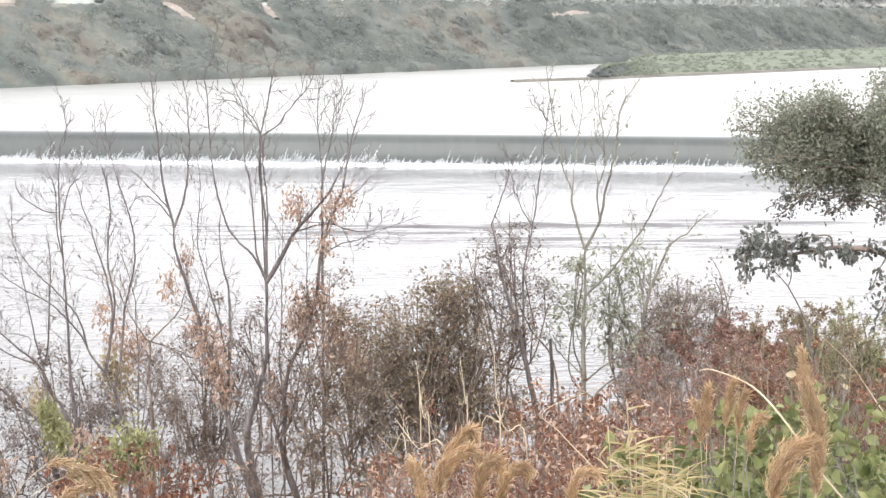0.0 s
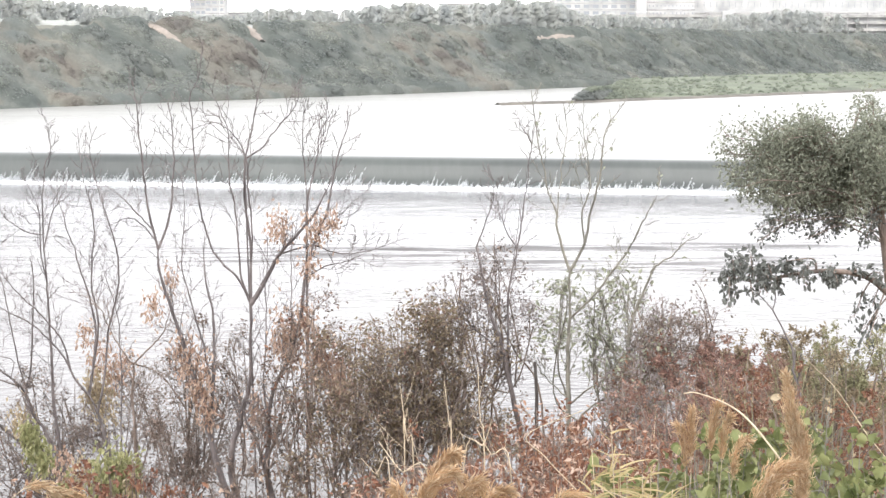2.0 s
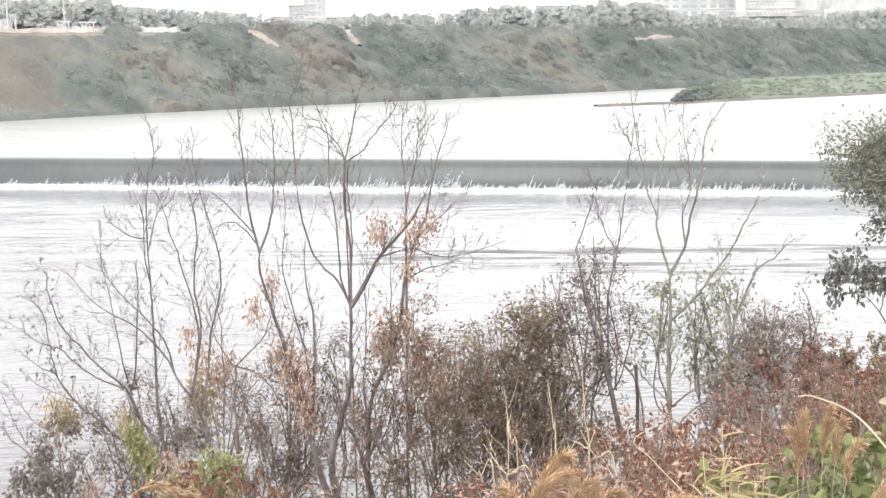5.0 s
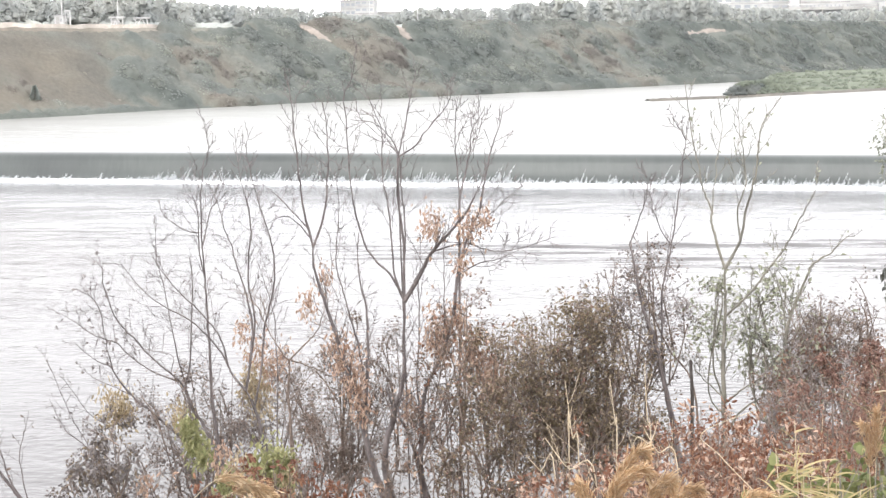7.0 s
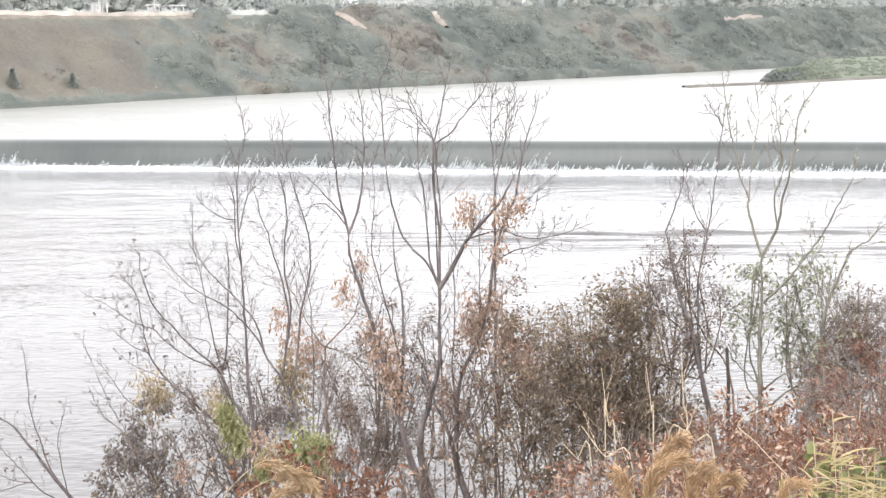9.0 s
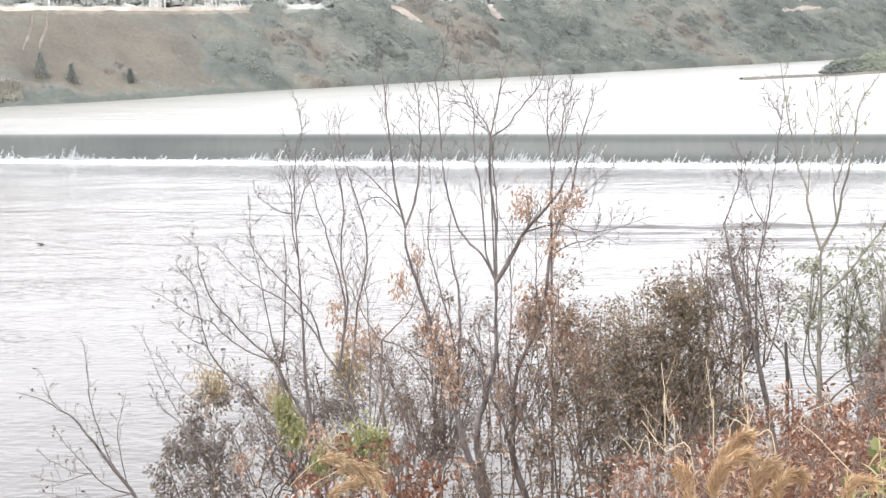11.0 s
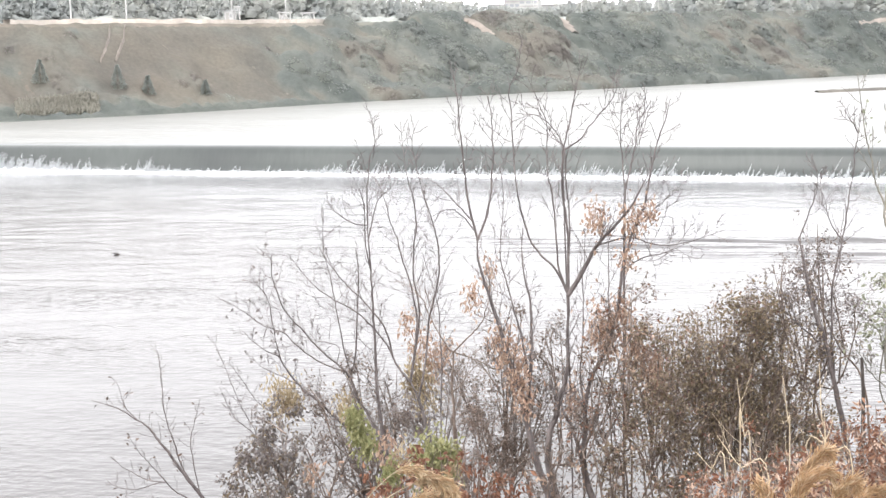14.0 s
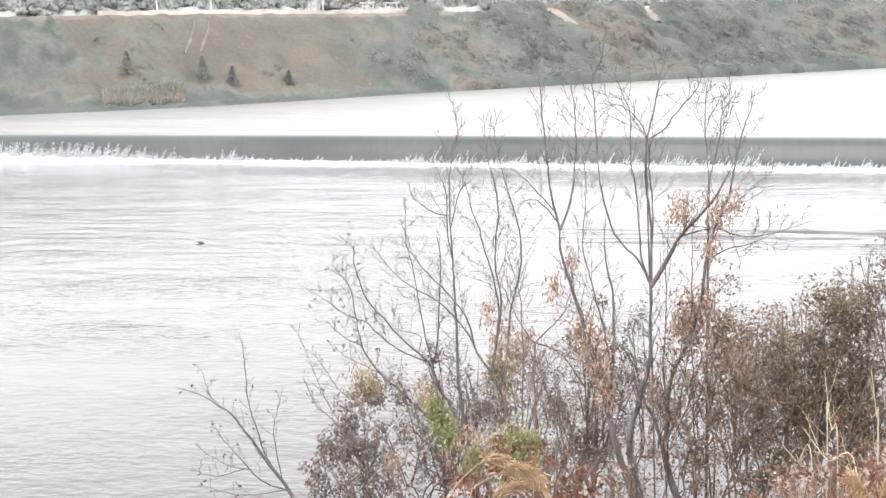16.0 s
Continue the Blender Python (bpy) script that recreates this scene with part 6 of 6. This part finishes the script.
# red-brown withered shrubs
for k, (c, sz, n, leaves, ls) in enumerate((
        ((0.45, 5.50, 11.91), (0.30, 0.35, 0.26), 34, 1500, 0.034), ((0.57, 4.60, 12.18), (0.26, 0.3, 0.22), 30, 1300, 0.032), ((0.29, 5.00, 11.96), (0.25, 0.3, 0.2), 26, 1000, 0.032),
        ((1.04, 6.50, 11.83), (0.36, 0.5, 0.28), 24, 700, 0.034), ((1.51, 7.50, 11.70), (0.42, 0.6, 0.26), 26, 850, 0.036), ((1.60, 6.50, 11.91), (0.40, 0.5, 0.26), 34, 1500, 0.034),
        ((0.39, 3.90, 12.27), (0.22, 0.25, 0.16), 22, 800, 0.028), ((0.14, 4.40, 12.10), (0.22, 0.25, 0.18), 22, 700, 0.028), ((1.56, 5.50, 12.08), (0.3, 0.4, 0.22), 24, 900, 0.032))):
    weed("withered_shrub", 60 + k, c, sz, n, [(L_RED if k not in (3, 4) else L_RUST, leaves * 4, ls * 0.52, 0.5, 0.45), (L_TAN, leaves // 5, ls * 0.55, 0.5, 0.4)], "withered shrub with curled red-brown leaves", BARK_DARK, radius=0.006)
# darker leafy scrub and dull green growth along the right brow
for k, (c, sz, n, leaves, ls, mat) in enumerate((
        ((1.80, 9.50, 11.46), (0.55, 0.6, 0.22), 24, 1300, 0.05, L_RUST), ((2.26, 9.50, 11.55), (0.55, 0.6, 0.24), 34, 1800, 0.05, L_OLIVE), ((2.40, 8.50, 11.72), (0.45, 0.6, 0.20), 34, 2400, 0.04, L_GRASS),
        ((1.37, 9.00, 11.45), (0.45, 0.5, 0.30), 18, 450, 0.045, L_GREY), ((2.09, 8.00, 11.67), (0.4, 0.5, 0.24), 28, 1500, 0.045, L_OLIVE), ((1.92, 8.60, 11.57), (0.45, 0.5, 0.24), 20, 800, 0.045, L_RUST),
        ((1.36, 7.80, 11.69), (0.4, 0.5, 0.24), 18, 600, 0.042, L_RUST))):
    weed("brow_scrub", 80 + k, c, sz, n, [(mat, leaves * 4, ls * 0.45, 0.3, 0.5)], "low scrub on the brow with dull autumn leaves", BARK_DARK, radius=0.007)
# broad-leaved green plants
for k, (c, sz, n, leaves) in enumerate((
        ((0.52, 2.70, 12.67), (0.14, 0.22, 0.10), 26, 520), ((0.65, 2.80, 12.66), (0.16, 0.25, 0.11), 28, 600), ((0.72, 2.60, 12.71), (0.14, 0.25, 0.12), 26, 560),
        ((0.39, 2.50, 12.69), (0.12, 0.2, 0.08), 20, 360), ((0.49, 2.30, 12.74), (0.16, 0.2, 0.10), 24, 480), ((0.61, 2.30, 12.74), (0.14, 0.2, 0.10), 24, 460), ((0.69, 3.30, 12.58), (0.12, 0.2, 0.08), 16, 260))):
    weed("broadleaf_plant", 100 + k, c, sz, n, [(L_BROAD, leaves * 4, 0.024, 0.15, 0.8)], "broad-leaved green plant on the brow", BARK_GREEN, "plant", (5, 2), 0.003, 0.35)
weed("broadleaf_plant", 110, (1.44, 5.50, 12.21), (0.12, 0.2, 0.08), 8, [(L_YELLOW, 14, 0.04, 0.6, 0.6)], "thin plant with a few yellow leaves", BARK_GREEN, "plant")

for k, (c, sz, n, leaves, ls) in enumerate((
        ((0.01, 3.40, 12.41), (0.16, 0.2, 0.12), 20, 700, 0.022), ((0.14, 3.20, 12.49), (0.16, 0.2, 0.10), 20, 700, 0.022), ((0.23, 3.00, 12.52), (0.14, 0.2, 0.08), 16, 500, 0.02), ((0.02, 4.40, 12.21), (0.26, 0.25, 0.16), 26, 900, 0.027), ((0.20, 4.60, 12.17), (0.24, 0.25, 0.16), 26, 900, 0.027), ((-0.07, 4.20, 12.20), (0.18, 0.2, 0.12), 18, 560, 0.026),
        ((0.37, 3.30, 12.47), (0.18, 0.2, 0.12), 20, 700, 0.022), ((0.58, 4.20, 12.34), (0.22, 0.2, 0.14), 20, 760, 0.026), ((0.42, 5.20, 12.12), (0.3, 0.25, 0.16), 22, 820, 0.028), ((0.60, 5.20, 12.13), (0.26, 0.25, 0.16), 22, 820, 0.028), ((0.45, 3.00, 12.57), (0.14, 0.2, 0.12), 18, 620, 0.022), ((0.09, 3.70, 12.35), (0.2, 0.2, 0.13), 22, 720, 0.024), ((-0.12, 3.60, 12.34), (0.14, 0.2, 0.08), 14, 360, 0.022))):
    weed("withered_weed", 115 + k, c, sz, n, [(L_TAN, int(leaves * 0.9), ls * 0.8, 0.6, 0.35), (L_RED, int(leaves * 1.6), ls * 0.8, 0.6, 0.4)], "withered tan and red-brown weed among the grass", BARK_DARK, "plant", radius=0.003)

# golden grasses
for k, (x, y, n, tall, lean, mat) in enumerate((
        (0.02, 2.2, 130, 1.05, (0.02, 0.0), L_STRAW), (0.13, 2.3, 130, 1.05, (0.05, 0.0), L_STRAW), (-0.10, 2.4, 80, 0.95, (0.0, 0.0), L_STRAW), (0.28, 2.6, 110, 1.0, (0.05, 0), L_STRAW),
        (0.38, 2.1, 70, 1.15, (0.05, 0), L_GRASS), (0.52, 2.9, 90, 1.0, (-0.02, 0), L_STRAW), (0.75, 3.2, 80, 0.95, (0.02, 0), L_GRASS), (1.15, 5.5, 70, 0.9, (0.05, 0), L_GRASS),
        (1.55, 6.2, 80, 0.95, (-0.08, 0), L_GRASS), (1.8, 7.2, 80, 1.0, (-0.08, 0), L_GRASS), (0.62, 4.2, 110, 0.9, (0.0, 0), L_STRAW), (0.9, 4.6, 110, 0.9, (0, 0), L_STRAW))):
    grass_clump("grass_clump", 130 + k, (x, y), 0.07 if y < 4 else 0.16, n, tall, lean, mat, "clump of dry golden grass" if mat is L_STRAW else "clump of greenish yellow grass", 0.0024 if y < 4 else 0.0045, 0.25 if y < 5 else 0.4)


def brome(seed, centre, count, size):
    """A tuft of pale yellow-green grass whose blades arch out to the sides."""
    rng = np.random.default_rng(seed)
    c = np.array(centre, float)
    t = thing("brome_tuft", (c[0], c[1], near_ground(c[0], c[1])), "tuft of pale yellow-green grass with arching blades", "grass")
    tb = Tubes()
    ends = []
    for _ in range(12):
        end = c + rng.normal(0, 1, 3) * np.array((0.035, 0.05, 0.035))
        foot = np.array((c[0] + rng.normal(0, 0.03), c[1] + rng.normal(0, 0.03), near_ground(c[0], c[1]) - 0.02))
        tb.add(smooth_line([foot, foot * 0.4 + end * 0.6 + rng.normal(0, 0.01, 3), end], 12), np.linspace(0.0016, 0.0007, 12), 5)
        ends.append(end)
    tagged(part("culm", tb.mesh("culm"), STALK, t, smooth=True), kind="stuff")
    at = np.array(ends)[rng.integers(0, 12, count)] - np.stack([np.zeros(count), np.zeros(count), rng.uniform(0, 0.14, count)], 1)
    way = rng.normal(0, 1, (count, 3)) * np.array((1.0, 0.5, 0.25)) + np.array((0, 0, 0.25))
    v, f = ribbons(rng, at, way, size * rng.uniform(0.5, 1.2, count), 0.0034, 0.25)
    tagged(part("blade", poly_mesh("blade", v, f), L_BROME, t), kind="stuff")


brome(190, (0.33, 2.30, 12.81), 260, 0.05)
brome(191, (0.33, 2.20, 12.79), 230, 0.05)


def reed(seed, pts, head, grains, label, wide=0.014, grain=0.016, mat=L_PLUME, stalk=0.0018):
    f = Vector(pts[0])
    x0, y0 = f.x, f.y
    ground_z = near_ground(x0, y0)
    t = thing("plume_grass", (x0, y0, ground_z), label, "grass", "plume grasses on the brow")
    line = rooted(pts)
    t.location = (line[0][0], line[0][1], near_ground(line[0][0], line[0][1]))
    plume(t, seed, line, head, grains, mat, wide, grain, stalk)
    return t


GOLD = "golden plume grass with a drooping feathery head"
reed(201, [(0.40, 1.60, 12.96), (0.40, 1.60, 13.01), (0.39, 1.60, 13.07), (0.38, 1.60, 13.12)], 0.16, 700, "pale golden reed with a tall upright head", 0.0048, 0.013, L_STRAW, 0.0018)
reed(202, [(0.40, 1.60, 12.96), (0.40, 1.60, 13.01), (0.40, 1.60, 13.05), (0.39, 1.60, 13.07)], 0.10, 360, "pale golden reed with a tall upright head", 0.0050, 0.013, L_STRAW, 0.0014)
reed(203, [(0.33, 1.50, 12.99), (0.34, 1.50, 13.02), (0.35, 1.50, 13.04), (0.37, 1.50, 13.05)], 0.08, 380, GOLD, 0.0065, 0.016)
for k, (low, tip, g) in enumerate((
        ((0.00, 1.80, 12.90), (0.03, 1.80, 12.98), 420),
        ((-0.01, 1.75, 12.91), (0.03, 1.75, 12.97), 360),
        ((0.04, 1.75, 12.91), (0.06, 1.75, 12.96), 380),
        ((0.07, 1.85, 12.88), (0.10, 1.85, 12.92), 300),
        ((-0.03, 2.00, 12.83), (-0.04, 2.00, 12.88), 240),
        ((0.17, 2.00, 12.83), (0.20, 2.00, 12.87), 260),
        ((0.44, 2.50, 12.76), (0.44, 2.50, 12.86), 260),
        ((0.47, 2.50, 12.76), (0.48, 2.50, 12.87), 280),
        ((0.50, 2.55, 12.75), (0.51, 2.55, 12.84), 240),
        ((0.50, 2.45, 12.77), (0.52, 2.45, 12.83), 220),
        ((0.43, 2.50, 12.77), (0.42, 2.50, 12.84), 160),
        )):
    a, b = np.array(low), np.array(tip)
    mid = (a + b) / 2 + np.array((-(b[0] - a[0]) * 0.25, 0, 0.012))
    reed(210 + k, [a, mid, b + np.array((0, 0, 0.004)), b + (b - a) * 0.12 - np.array((0, 0, 0.012))], 0.085, int(g * 0.42), GOLD, 0.0038, 0.022, L_PLUME, 0.0007)

# long arching dry stems and bare twigs above the grass
for k, (pts, r) in enumerate((
        ([(0.48, 1.90, 12.90), (0.43, 1.90, 12.97), (0.40, 1.95, 13.00), (0.36, 2.00, 13.01), (0.34, 2.00, 13.01)], 0.0017),
        ([(0.36, 2.20, 12.77), (0.31, 2.20, 12.80), (0.26, 2.20, 12.82), (0.24, 2.20, 12.82)], 0.0011),
        ([(1.02, 3.50, 12.58), (0.95, 3.50, 12.68), (0.90, 3.50, 12.73), (0.87, 3.50, 12.76)], 0.0016),
        ([(0.24, 3.00, 12.65), (0.20, 3.00, 12.70), (0.31, 3.00, 12.75)], 0.0014))):
    f = Vector(pts[0])
    gz = near_ground(f.x, f.y)
    tb = Tubes()
    line = smooth_line(rooted(pts, 0.16), 44)
    tb.add(line, np.linspace(r * 1.3, r * 0.5, 44), 6)
    tagged(part("dry_stem", tb.mesh("dry_stem"), STALK, smooth=True), "long arching dry straw-coloured grass stem", "grass stem", "dry stems on the brow")
for k, (low, tip, d) in enumerate((
        ((0.16, 4.20, 12.30), (0.14, 4.20, 12.59), 0), ((0.07, 4.40, 12.29), (0.05, 4.40, 12.50), 0), ((-0.04, 4.40, 12.22), (-0.08, 4.40, 12.50), 0), ((-0.07, 4.60, 12.24), (-0.06, 4.60, 12.38), 0), ((0.01, 4.00, 12.27), (-0.13, 4.00, 12.43), 0),
        ((0.10, 4.20, 12.28), (0.18, 4.20, 12.44), 0), ((0.24, 4.30, 12.25), (0.14, 4.30, 12.39), 0), ((-0.11, 4.50, 12.14), (-0.20, 4.50, 12.25), 0))):
    rng = np.random.default_rng(300 + k)
    a, b = np.array(low), np.array(tip)
    t = thing("dead_stalk", (a[0], a[1], near_ground(a[0], a[1])), "pale dead weed stalk with short side twigs", "dead stalk", "dead stalks on the brow")
    line = smooth_line([(a[0], a[1], near_ground(a[0], a[1]) - 0.03), a, (a + b) / 2 + rng.normal(0, 0.01, 3), b], 18)
    tb = Tubes()
    tb.add(line, np.linspace(0.0026, 0.001, 18), 5)
    part("stalk", tb.mesh("stalk"), STALK, t, smooth=True)
    tb = Tubes()
    branch_out(rng, line, 0.002, tb, [], 0, (7, 2), 38, 0.16, 0.08, 0.08, 0.55, 0.0008)
    tagged(part("crown", tb.mesh("crown"), STALK, t), kind="stuff")
tree("bent_twig", 320, 7.5, [(0.012, 0.003, 0.0, [(1.90, 11.40), (1.87, 11.66), (1.81, 11.90), (1.72, 12.12), (1.63, 12.27)])], "thin grey leafless twig arching over the brow", "twig", BARK, kids=(4, 2), ratio=0.2)

# withered sprigs that reach up at the foot of the bare trees
for k, (c, sz, n, leaves, mat) in enumerate((
        ((-1.33, 6.29, 11.61), (0.24, 0.2, 0.17), 28, 4600, L_RED), ((-1.25, 6.31, 11.66), (0.12, 0.15, 0.11), 12, 1100, L_RED), ((-1.38, 5.87, 11.64), (0.14, 0.15, 0.07), 10, 260, L_TAN),
        ((-4.81, 16.31, 8.61), (0.25, 0.2, 0.35), 8, 70, L_TAN))):
    weed("withered_sprig", 330 + k, c, sz, n, [(mat, leaves, 0.032 if k < 3 else 0.06, 0.8, 0.45)], "leaning sprig with withered red-brown leaves", BARK_DARK, "plant", radius=0.005)
for k, (pts, g) in enumerate((([(-0.60, 2.04, 12.81), (-0.58, 2.05, 12.84), (-0.54, 2.06, 12.87), (-0.50, 2.06, 12.86), (-0.48, 2.07, 12.84)], 120),
                              ([(-0.57, 2.05, 12.81), (-0.56, 2.05, 12.83), (-0.52, 2.06, 12.85), (-0.48, 2.07, 12.85), (-0.46, 2.07, 12.82)], 120),
                              ([(-0.55, 2.10, 12.79), (-0.53, 2.11, 12.81), (-0.50, 2.11, 12.82), (-0.48, 2.12, 12.82)], 90))):
    reed(340 + k, pts, 0.085, g, GOLD, 0.004, 0.024, L_STRAW, 0.0008)
